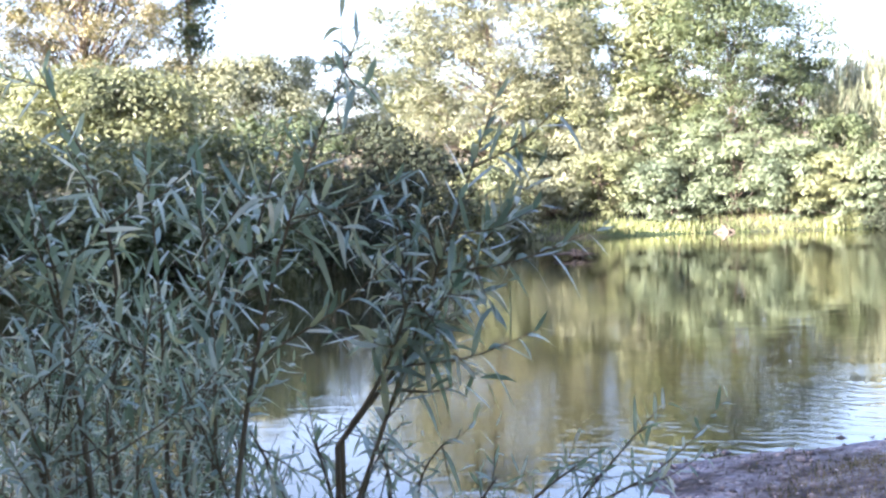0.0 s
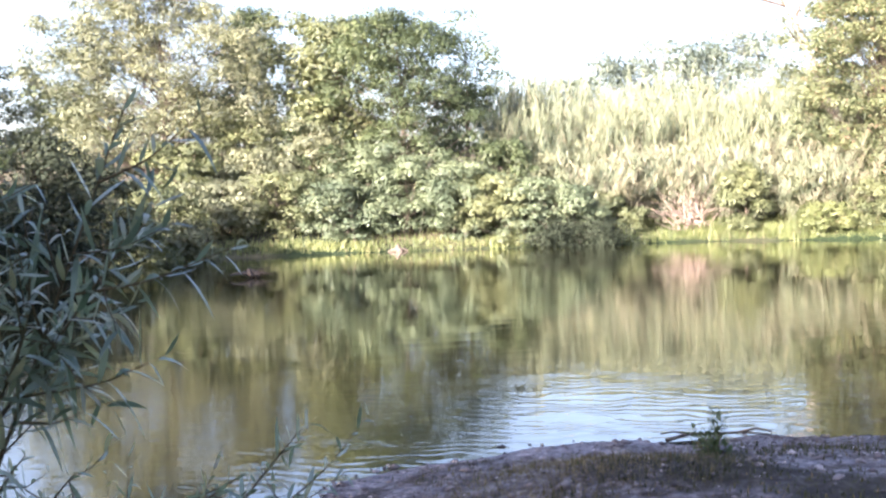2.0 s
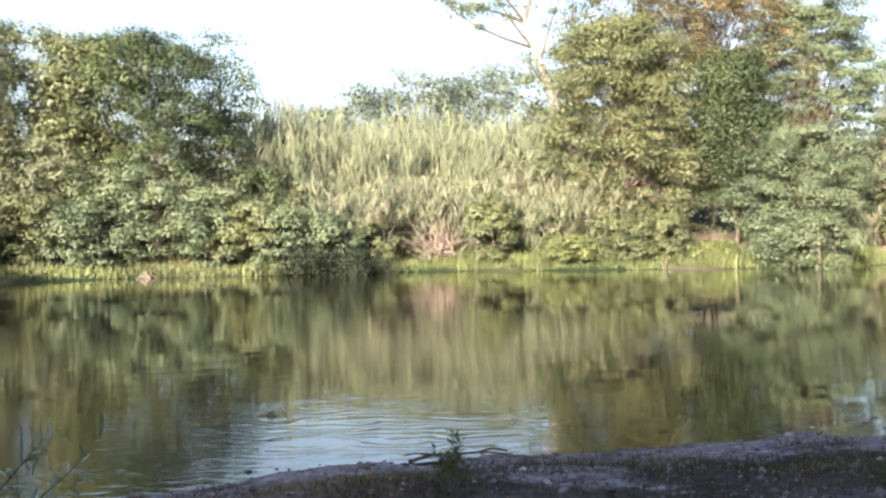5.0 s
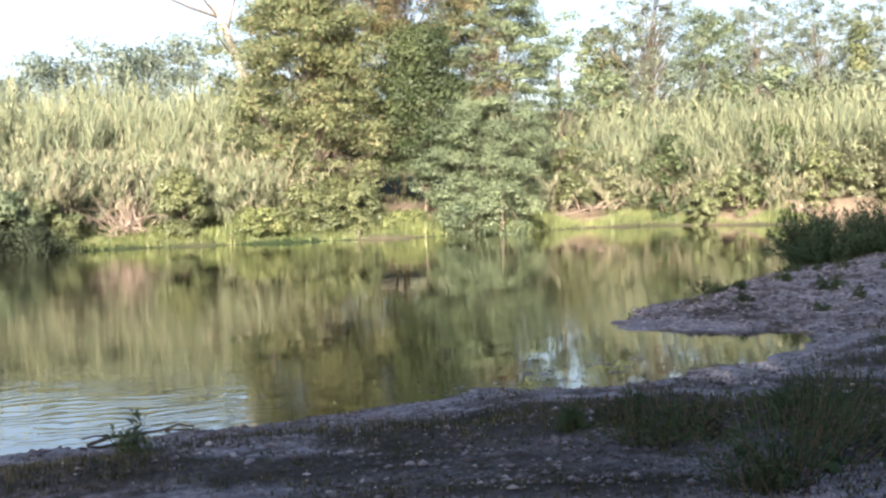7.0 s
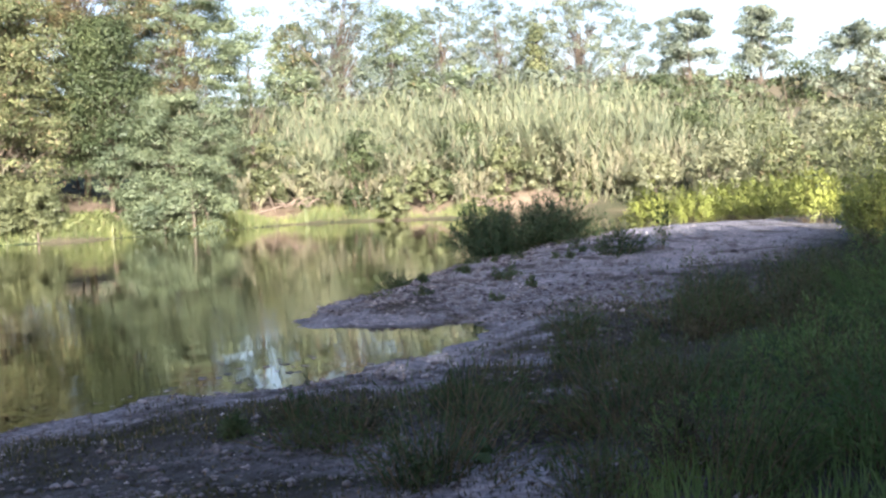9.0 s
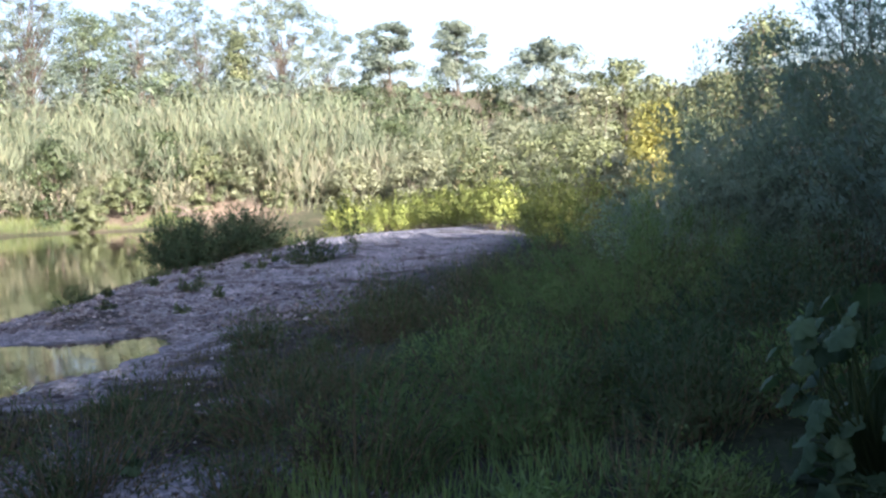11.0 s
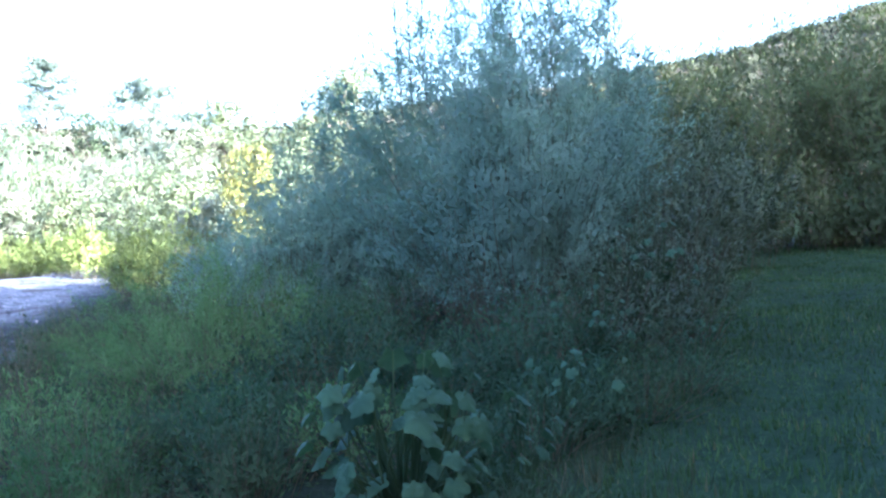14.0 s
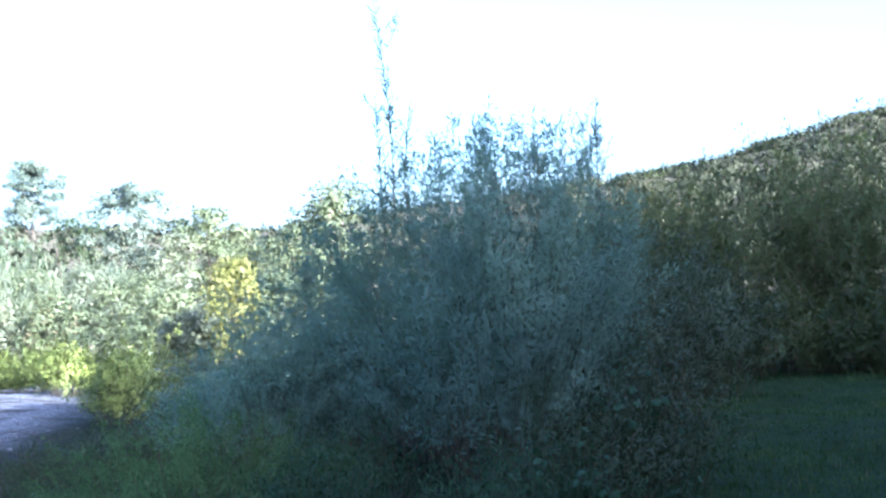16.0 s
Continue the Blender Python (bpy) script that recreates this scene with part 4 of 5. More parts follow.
def grass_patch(name, label, spots, blade, width, mat, seed, per=5, category="grass", bend=0.5, spread=0.06, z_up=0.0, segs=2):
    r = np.random.default_rng(seed)
    n = len(spots) * per
    xy = np.repeat(spots, per, 0) + r.normal(size=(n, 2)) * spread
    z = height_at(xy[:, 0], xy[:, 1]) - 0.02 + z_up
    ang = r.random(n) * 2 * np.pi
    lean = r.uniform(0.1, 0.7, n)
    blade = blade * (0.75 + 0.45 * wobble(xy[:, 0], xy[:, 1], 1.3, seed))
    axis = np.stack([np.cos(ang) * lean, np.sin(ang) * lean, np.ones(n)], 1)
    nor = np.stack([np.cos(ang), np.sin(ang), 0.2 * np.ones(n)], 1)
    v, f = strips(np.column_stack([xy, z]), axis, nor, blade * r.uniform(0.5, 1.25, n), width, bend * lean, segs, (1.0, 0.8, 0.05))
    return tagged(new(name, mesh_of(name, v, f, mat)), label, category, kind="stuff")


grass_patch("bank_grass", "bright green grass along the far waterline", scatter(7, 5200, 24, 60, 0.0, 3.0), 0.75, 0.04, M_HERB, 211, per=5, spread=0.15, segs=1)
grass_patch("bank_grass", "uneven tufts of grass under the overhanging shrubs", scatter(9, 900, 2, 24, 0.0, 1.3), 0.45, 0.035, M_GRASS, 213, per=5, spread=0.2)
grass_patch("bank_grass", "rough grass on the far slopes", scatter(8, 3000, -2, 82, 1.2, 7), 0.5, 0.05, M_GRASS, 212, per=4, spread=0.2, segs=1)


def hill_scrub(az0, az1, n, per, size, seed):
    r = np.random.default_rng(seed)
    az, d = r.uniform(az0, az1, n), r.uniform(215, 390, n)
    x, y = d * np.sin(np.radians(az)), d * np.cos(np.radians(az))
    z = height_at(x, y) - 0.4
    which = np.repeat(np.arange(n), per)
    off = ball_points(len(which), r, 0.4) * (r.uniform(2.2, 4.6, n)[which][:, None]) * np.array([1, 1, 0.7])
    off[:, 2] = np.abs(off[:, 2])
    pos = np.stack([x, y, z], 1)[which] + off
    nrm = unit(off + np.array([0, 0, 1.2]) + r.normal(size=off.shape) * 0.5)
    v, f = small_leaves(pos, r.normal(size=off.shape), nrm, size * r.uniform(0.7, 1.4, len(which)), size * r.uniform(0.7, 1.1, len(which)))
    round_ = unit(off + np.array([0, 0, 1.0]) + r.normal(size=off.shape) * 0.25)
    tagged(new("hill_scrub", soften(mesh_of("hill_scrub", v, f, M_HILL), round_, 3)), "distant hills covered with dull green scrub", "woods", kind="stuff")


hill_scrub(98, 117, 1500, 74, 0.75, 5)
hill_scrub(55, 93, 900, 26, 1.5, 6)


# ---- behind the camera: unseen trees added to cast shade on this bank and the bend ----
def rear_shade_trees():
    rows = ((-9, -5, 11, 8), (-15, -9, 13, 9), (-5, -9, 12, 8), (1, -11, 9.5, 8), (-12, -16, 14, 10), (-21, -3, 13, 9), (-27, 3, 12, 9), (7, -14, 9, 8), (-2, -18, 11, 10), (-18, 4, 9, 7), (13, -17, 9, 9), (5, -9, 8, 7), (10.5, -13.5, 9, 8), (2.5, -10, 8.5, 8), (-5, -14, 11, 9), (-28, -1, 14, 10), (-34, 0, 17, 12), (-42, -4, 19, 13), (-50, -9, 20, 14), (-37, -9, 18, 12), (-5.8, -3.2, 8, 6), (-1.6, -6.2, 8.5, 6.5), (1.2, -6.8, 7.6, 6))
    for k, (x, y, h, w) in enumerate(rows):
        make_plant("tree", "tall leafy tree, unseen, added behind the path to cast shade", "tree", x, y, ground_z(x, y) - 0.1, h, w, M_ELM, crown_from=0.12, clumps=190 if x < -16 else 85, leaves=34 if x < -16 else 27, leaf=0.85, aspect=0.6, clump_r=0.9, seed=300 + k, group="wood behind the path")


rear_shade_trees()


# ---- gravel bar and near bank ----
def bar_plants():
    rows = (("wide low dark green willow bush on the gravel bar", 18.9, 11.0, 1.15, 2.5, M_BRAMBLE, 200, 70), ("dark green willow bush on the crest of the gravel bar", 20.7, 10.8, 1.05, 2.6, M_BRAMBLE, 170, 66),
            ("small grey-green herb on the gravel bar", 17.4, 7.9, 0.5, 1.3, M_WEED, 40, 30), ("slender grey-green sapling on the gravel bar", 18.2, 7.5, 1.15, 0.55, M_WEED, 9, 46))
    for k, (label, x, y, h, w, mat, shoots, per) in enumerate(rows):
        shoot_bush("bush", label, "bush", x, y, h, w, mat, shoots, per, 0.075, 0.28, seed=400 + k, twig=0.05, base=0.45)
    for k, (x, y, h, w) in enumerate(((27.4, 11.4, 1.25, 1.7), (29.6, 11.1, 1.15, 1.9), (31.0, 10.6, 1.1, 1.9), (29.2, 9.4, 1.1, 1.8), (28.2, 8.4, 1.2, 1.9), (26.4, 7.2, 1.3, 1.7), (26.9, 6.0, 1.1, 1.7))):
        shoot_bush("bush", "bright yellow-green feathery bush in the sun", "bush", x, y, h, w, M_YELLOW, 80, 70, 0.085, 0.26, seed=420 + k, group="yellow-green bushes", twig=0.03, base=0.6, fall=0.5, sprigs=8, sprig=0.28)
    r = np.random.default_rng(44)
    for k in range(46):
        x = 12.5 + 11 * r.random()
        y = 7.6 + (x - 12) * 0.28 + r.uniform(-0.9, 2.2)
        if in_river(np.array([x]), np.array([y]))[0]:
            continue
        h = r.uniform(0.1, 0.36)
        shoot_bush("weed", "small dusty dark green weed among the gravel", "weed", x, y, h, h * r.uniform(0.9, 1.9), M_WEED, 12, 16, 0.055, 0.3, seed=440 + k, group="weeds on the gravel bar", twig=0.025)


bar_plants()


def stone_shape(k, sub=1):
    bm = bmesh.new()
    bmesh.ops.create_icosphere(bm, subdivisions=sub, radius=1)
    v = np.array([p.co[:] for p in bm.verts]) * np.array([1 + 0.12 * (k % 4), 0.9, 0.5 + 0.08 * (k % 3)])
    v = v * (1 + 0.22 * np.sin(v @ np.array([2.1, 1.3, 1.7]) * 1.6 + k))[:, None]
    f = np.array([[p.index for p in q.verts] for q in bm.faces])
    bm.free()
    return v, f


def stones():
    """Loose pebbles on the beach and the bar, and single cobbles among them."""
    r = np.random.default_rng(9)
    m = 120000
    x, y = r.uniform(-2, 24, m), r.uniform(1.8, 12.6, m)
    dn = line_distance(x, y, NEAR_SHORE)
    wet = in_river(x, y)
    onbar = np.hypot((x - 19) / 9.5, (y - 9.3) / 3.4) < 1.1
    drift = 0.5 + 0.5 * wobble(x, y, 1.9, 3)
    close = np.hypot((x - 4.2) / 1.5, (y - 3.2) / 1.6) < 1.2
    ok = (close & (r.random(m) < 0.2 + 0.5 * drift)) | (wet & (dn < 0.45) & (r.random(m) < 0.3)) | (~wet & ((dn < 4.0) | onbar) & (r.random(m) < np.clip(1.2 - dn / 3.0, 0.12, 1) * (0.25 + drift)))
    x, y = x[ok], y[ok]
    order = np.argsort(np.hypot(x, y) * r.uniform(0.6, 1.4, len(x)))
    pick = np.concatenate([order[x[order] < 11.5][:10500], order[x[order] >= 11.5][:6000]])
    x, y = x[pick], y[pick]
    n = len(x)
    ring = np.arange(5) * 1.2566
    base = np.concatenate([np.column_stack([np.cos(ring), 0.85 * np.sin(ring), 0.1 * np.cos(2 * ring)]), [[0.1, 0, 0.55], [0, 0, -0.5]]])
    tri = np.array([[k, (k + 1) % 5, 5] for k in range(5)] + [[(k + 1) % 5, k, 6] for k in range(5)])
    size = np.clip(r.lognormal(-4.5, 0.5, n), 0.006, 0.045) * np.where(x > 11.5, 1.7, 1.0)
    z = height_at(x, y)
    shape = base[None] * (size[:, None, None] * np.array([1.2, 0.95, 1.0])) * r.uniform(0.75, 1.2, (n, len(base), 1))
    a = r.random(n) * 6.28
    c, s = np.cos(a)[:, None], np.sin(a)[:, None]
    px, py = shape[..., 0] * c - shape[..., 1] * s, shape[..., 0] * s + shape[..., 1] * c
    v = np.stack([px + x[:, None], py + y[:, None], shape[..., 2] + (z + size * 0.15)[:, None]], -1).reshape(-1, 3)
    f = (tri[None] + (np.arange(n) * len(base))[:, None, None]).reshape(-1, 3)
    tagged(new("pebbles", mesh_of("pebbles", v, f, M_STONE, True)), "loose grey river pebbles on the gravel beach", "pebbles", kind="stuff")
    shapes = [mesh_of("cobble", *stone_shape(k, 2), M_COBBLE, True) for k in range(6)]
    made = 0
    while made < 150:
        cx, cy = r.uniform(1, 21), r.uniform(3.5, 11)
        d = float(line_distance(np.array([cx]), np.array([cy]), NEAR_SHORE)[0])
        if in_river(np.array([cx]), np.array([cy]))[0] or d > 2.8 and cx < 11:
            continue
        ob = new("cobble", shapes[made % 6])
        k = float(np.clip(r.lognormal(-3.9, 0.35), 0.014, 0.036))
        ob.matrix_world = Matrix.LocRotScale(Vector((cx, cy, ground_z(cx, cy) + k * 0.12)), Euler((r.normal() * 0.15, r.normal() * 0.15, r.random() * 6.28)), (k, k, k))
        tagged(ob, "grey river cobble half sunk in the gravel", "cobble", "cobbles on the gravel")
        made += 1


stones()


def near_grass():
    r = np.random.default_rng(12)
    x, y = r.uniform(0, 12.5, 60000), r.uniform(1.0, 7.4, 60000)
    dn = line_distance(x, y, NEAR_SHORE)
    onbar = np.hypot((x - 19) / 9.5, (y - 9.3) / 3.4) < 1.15
    keep = ~in_river(x, y) & ~onbar & (dn > 0.35) & (r.random(60000) < np.clip((dn - 0.2) / 1.2, 0.0, 1.0)) & (weed_patch(x, y) > 0.36) & (np.hypot(x, y) > 1.6)
    grass_patch("weed_mat", "low brown and dull green weed mat between stones", np.column_stack([x, y])[keep][:19000], 0.075, 0.012, M_MAT, 221, per=4, spread=0.06, z_up=0.014, bend=1.3, segs=1, category="weeds")
    x, y = r.uniform(7.2, 14, 16000), r.uniform(0.5, 4.9, 16000)
    keep = ~in_river(x, y) & (line_distance(x, y, NEAR_SHORE) > 1.3) & (y < 3.2)
    grass_patch("tall_weeds", "thin dull green grasses between path and gravel", np.column_stack([x, y])[keep][:4200], 0.34, 0.006, M_BRAMBLE, 222, segs=1, per=5, spread=0.1, category="weeds", bend=0.7)
    x, y = r.uniform(2, 30, 40000), r.uniform(-14, 1, 40000)
    keep = (np.abs(y + 0.33 * x + 0.4) < 2.6)
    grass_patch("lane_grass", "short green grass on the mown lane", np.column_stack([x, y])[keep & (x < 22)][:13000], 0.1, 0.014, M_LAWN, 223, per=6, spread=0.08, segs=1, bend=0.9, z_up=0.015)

    x, y = r.uniform(-4, 4.5, 9000), r.uniform(-3.5, 2.0, 9000)
    keep = (weed_patch(x, y) > 0.75) & (r.random(9000) < 0.6)
    grass_patch("path_grass", "sparse worn grass on the earth path", np.column_stack([x, y])[keep][:2600], 0.08, 0.008, M_MAT, 226, per=5, spread=0.06, bend=1.0, segs=1, z_up=0.01)
    a, q = r.random(1500) * 6.283, np.sqrt(r.random(1500))
    grass_patch("dry_grass", "flattened straw-brown grass on a low mound of the beach", np.column_stack([2.45 + np.cos(a) * q * 0.85, 6.1 + np.sin(a) * q * 0.5]), 0.07, 0.006, M_STRAW, 225, per=7, spread=0.06, bend=1.4, segs=1)
    a, q = r.random(420) * 6.283, np.sqrt(r.random(420))
    grass_patch("grass_tuft", "fresh green grass tuft beside the path", np.column_stack([5.0 + np.cos(a) * q * 1.2, 1.65 + np.sin(a) * q * 0.65]), 0.27, 0.007, M_MEADOW, 224, per=4, spread=0.06)
    a, q = r.random(120) * 6.283, np.sqrt(r.random(120))
    grass_patch("dry_grass", "thin dry grass stalks at the edge of the lane", np.column_stack([5.9 + np.cos(a) * q * 0.9, -1.0 + np.sin(a) * q * 0.45]), 0.3, 0.006, M_MAT, 227, per=3, spread=0.05, bend=0.4)


near_grass()


def weed_clumps():
    """Bushy weeds that grow taller away from the gravel."""
    r = np.random.default_rng(61)
    made = 0
    while made < 70:
        x, y = r.uniform(4.4, 13.5), r.uniform(0.2, 5.6)
        dn = float(line_distance(np.array([x]), np.array([y]), NEAR_SHORE)[0])
        if in_river(np.array([x]), np.array([y]))[0] or dn < 1.6 or y > 6.0 - 0.22 * x:
            continue
        h = min(0.08 + 0.1 * dn + 0.03 * (x - 4), 0.8) * r.uniform(0.4, 1.2)
        shoot_bush("weed", "feathery dark green weed in the shade of the bank", "weed", x, y, h, h * r.uniform(1.4, 2.4), (M_WEED, M_MEADOW if x > 6.5 and y < 2.8 else M_WEED_RED, M_WEED)[made % 3], 34, 18, 0.058, 0.16, seed=700 + made, group="weeds on the near bank", twig=0.035, base=0.5)
        made += 1
    for k in range(22):
        x = r.uniform(9.5, 15.5)
        y = 4.7 - 0.33 * (x - 9.5) + r.uniform(-0.9, 0.7)
        h = r.uniform(0.45, 0.85)
        shoot_bush("weed", "tall soft dark green weed where bank meets gravel", "weed", x, y, h, h * r.uniform(1.5, 2.2), M_WEED, 60, 28, 0.052, 0.18, seed=740 + k, group="tall weeds beside the bar", twig=0.05, base=0.5)
    for k, (x, y, h, w) in enumerate(((7.6, -0.2, 0.55, 1.5), (8.5, -0.9, 0.8, 1.8), (8.2, 0.5, 0.8, 1.8), (7.4, -1.0, 0.4, 1.1), (9.6, -1.6, 1.15, 1.9), (9.4, 0.2, 0.95, 1.9), (10.6, -2.3, 1.5, 1.8), (6.7, 0.9, 0.5, 1.4))):
        # the two by the lane: darker leaf colour stands for the thicket's shaded interior
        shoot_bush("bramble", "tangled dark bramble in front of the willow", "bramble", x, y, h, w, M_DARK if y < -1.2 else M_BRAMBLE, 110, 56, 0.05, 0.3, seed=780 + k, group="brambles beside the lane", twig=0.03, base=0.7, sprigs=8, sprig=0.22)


weed_clumps()
for k, (x, y, h, w, mat) in enumerate(((5.9, 0.75, 0.45, 0.9, M_WEED), (6.5, 0.25, 0.5, 1.0, M_MEADOW), (4.7, 0.6, 0.26, 0.7, M_MEADOW), (6.0, -0.15, 0.36, 0.9, M_BRAMBLE), (6.7, -0.75, 0.42, 1.0, M_BRAMBLE), (5.2, -0.45, 0.24, 0.8, M_WEED),
                                       (7.5, -1.45, 0.4, 1.0, M_WEED), (4.3, 1.1, 0.2, 0.7, M_MEADOW), (5.7, 1.5, 0.4, 0.9, M_MEADOW), (6.6, 1.6, 0.55, 1.1, M_MEADOW), (4.6, -0.2, 0.18, 0.6, M_WEED), (8.3, -1.9, 0.5, 1.0, M_BRAMBLE), (5.4, 2.05, 0.4, 0.9, M_MEADOW), (7.3, 2.2, 0.6, 1.2, M_MEADOW))):
    shoot_bush("weed", "soft green weed at the foot of the broad-leaved plants", "weed", x, y, h, w, mat, 70, 30, 0.05, 0.2, seed=800 + k, group="weeds beside the lane", twig=0.03, base=0.7, sprigs=5, sprig=0.14)
shoot_bush("weed", "single leafy green weed on the gravel beach", "weed", 3.45, 6.7, 0.36, 0.26, M_WEED, 18, 22, 0.05, 0.28, seed=790, twig=0.03)


def willow_shoot(parent, points, radius, leaf_from, leaf_gap, leaf_len, r):
    """A stem through points, with narrow leaves along it as its sub-part."""
    p = np.array(points, float)
    s = np.linspace(0, 1, len(p))
    u = np.linspace(0, 1, 14)
    path = np.stack([np.interp(u, s, p[:, i]) for i in range(3)], 1)
    for _ in range(2):
        path[1:-1] = (path[:-2] + 2 * path[1:-1] + path[2:]) / 4
    stem = part("stem", mesh_of("stem", *tubes(path[None], (radius * np.linspace(1, 0.25, 14))[None], 6), M_STEM, True), parent)
    total = np.linalg.norm(np.diff(path, axis=0), axis=1).sum()
    n = max(6, int(total * (1 - leaf_from) / leaf_gap))
    t = np.linspace(leaf_from, 1.0, n)
    pos = np.stack([np.interp(t, u, path[:, i]) for i in range(3)], 1)
    tang = unit(np.stack([np.interp(t, u, np.gradient(path[:, i], u)) for i in range(3)], 1))
    turn = np.arange(n) * 2.4 + r.random() * 6
    ref = unit(np.cross(tang, np.array([0.3, 0.2, 1.0])))
    ref2 = np.cross(tang, ref)
    out = ref * np.cos(turn)[:, None] + ref2 * np.sin(turn)[:, None]
    axis = tang * r.uniform(0.45, 1.0, (n, 1)) + out * r.uniform(0.6, 1.1, (n, 1)) + r.normal(size=(n, 3)) * 0.22
    ln = leaf_len * r.uniform(0.6, 1.2, n) * np.interp(t, [0, 0.85, 1], [1, 1, 0.6])
    nor = tang * 0.6 - out * 0.5 + np.array([0, 0, 0.8]) + r.normal(size=(n, 3)) * 0.35
    v, f = strips(pos, axis, nor, ln, ln * 0.165, r.uniform(-0.45, 0.85, n), 4, (0.25, 0.85, 1.0, 0.7, 0.03))
    part("leaves", mesh_of("leaves", v, f, M_WILLOW), stem)
    return path


def big_willow():
    bush = shoot_bush("willow_bush", "large shaded grey-green willow bush beside the lane", "willow bush", 11.9, -1.15, 3.35, 5.2, M_WILLOW2, 345, 350, 0.06, 0.26, seed=500, depth=3.2, twig=0.03, base=0.65, stem_r=0.004, fall=0.34, dome=3.2, sprigs=15, sprig=0.5)
    tall = np.random.default_rng(506)
    for sx, sy, top in ((-0.3, 0.95, 4.65), (-0.2, 1.05, 3.7), (-0.25, 0.8, 3.6), (-0.2, 0.15, 3.5), (-0.3, 0.0, 3.3), (-0.2, -0.35, 3.5), (-0.3, -0.45, 3.3), (-0.2, -0.95, 3.55), (-0.3, -1.05, 3.3), (-0.25, -0.85, 3.35)):
        willow_shoot(bush, [(sx, sy, 2.2), (sx + tall.normal() * 0.06, sy + tall.normal() * 0.06, (2.2 + top) / 2), (sx - 0.1, sy + tall.normal() * 0.15, top)], 0.007, 0.15, 0.013, 0.11, tall)
        for q in range(14):
            up = tall.uniform(0.1, 0.88)
            a = np.array([sx - 0.1 * up, sy, 2.2 + (top - 2.2) * up])
            way = np.array([tall.normal() * 0.5, tall.normal() * 0.5, 0.9]) * tall.uniform(0.12, 0.32)
            willow_shoot(bush, [a, a + way * 0.5, a + way], 0.003, 0.1, 0.016, 0.09, tall)
    for label, x, y, h, w, n, seed in (("spreading lower willow bush in shade", 13.2, 1.3, 1.75, 3.0, 180, 501), ("shoulder of the willow thicket in shade", 14.0, 0.8, 2.6, 3.0, 190, 504), ("inner part of the willow thicket in shade", 13.4, -0.2, 3.1, 3.6, 190, 505)):
        shoot_bush("willow_bush", label, "willow bush", x, y, h, w, M_WILLOW2, int(n * 0.65), 190, 0.062, 0.26, seed=seed, twig=0.03, base=0.6, stem_r=0.005, sprigs=11, sprig=0.5)
    shoot_bush("bush", "soft feathery green bush in front of the willow", "bush", 9.4, 1.5, 1.15, 3.2, M_MEADOW, 170, 220, 0.045, 0.14, seed=502, twig=0.02, base=0.6, sprigs=9, sprig=0.3)
    shoot_bush("bush", "dark bush at the edge of the lane", "bush", 15.2, -3.1, 3.1, 3.6, M_DARK, 130, 150, 0.075, 0.27, seed=503, twig=0.025, base=0.8, stem_r=0.005, fall=0.45, sprigs=11, sprig=0.45)
    rows = ((23.2, -7.4, 4.6, 4.4), (21.9, -9.4, 4.9, 4.8), (26, -6.0, 4.3, 4.2), (23.8, -5.6, 4.1, 3.8), (20.5, -11.8, 5.2, 4.8), (29.5, -4.5, 4.0, 5.0), (24.5, -9.8, 4.9, 5.0),
            (21.0, -7.0, 1.5, 2.6), (19.9, -8.9, 1.7, 2.8), (18.9, -10.8, 1.8, 2.8), (23.4, -5.4, 1.4, 2.6), (26.4, -4.2, 1.3, 3.0), (20.5, -8.0, 1.2, 2.2), (19.3, -9.9, 1.3, 2.2))
    for k, (x, y, h, w) in enumerate(rows):
        tall = h > 3
        shoot_bush("bush", "tall olive-green bush along the lane" if tall else "low dark olive bush skirting the lane", "bush", x, y, h, w, M_LANE_BUSH, 120 if tall else 70, 130 if tall else 60, 0.14, 0.26, seed=510 + k,
                   group="bushes along the lane", twig=0.06, base=0.95, stem_r=0.006, fall=0.3, leaf_from=0.02, sprigs=14 if tall else 7, sprig=0.8 if tall else 0.35)
    shoot_bush("bush", "dark blue-green bush beside the lane", "bush", 18.6, -4.9, 2.3, 2.8, M_DARK, 110, 170, 0.085, 0.27, seed=530, twig=0.03, base=0.85, stem_r=0.005, fall=0.4, sprigs=10, sprig=0.45)
    for k, (x, y, h) in enumerate(((20.0, 4.5, 1.6), (19.0, 4.3, 1.2), (21.3, 4.2, 1.7))):
        shoot_bush("bush", "sunlit yellow-green leafy herb at the edge of the gravel", "bush", x, y, h, h * 1.25, M_YELLOW, 60, 60, 0.07, 0.3, seed=540 + k, group="yellow-green herbs", twig=0.03, base=0.6, sprigs=6, sprig=0.25)


big_willow()


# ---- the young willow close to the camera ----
# shoots placed to fit the starting camera's view, in upright planes across it: foot side, middle side and height, tip
# side and height, distance
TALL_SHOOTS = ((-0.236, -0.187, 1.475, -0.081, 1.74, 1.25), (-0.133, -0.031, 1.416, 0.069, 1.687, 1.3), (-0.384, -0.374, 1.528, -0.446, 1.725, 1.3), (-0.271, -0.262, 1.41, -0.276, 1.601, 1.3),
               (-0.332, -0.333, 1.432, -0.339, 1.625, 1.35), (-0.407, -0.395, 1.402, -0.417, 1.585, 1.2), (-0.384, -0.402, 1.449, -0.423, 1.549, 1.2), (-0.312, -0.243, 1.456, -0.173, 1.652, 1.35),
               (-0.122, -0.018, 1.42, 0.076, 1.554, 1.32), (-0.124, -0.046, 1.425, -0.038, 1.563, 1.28))
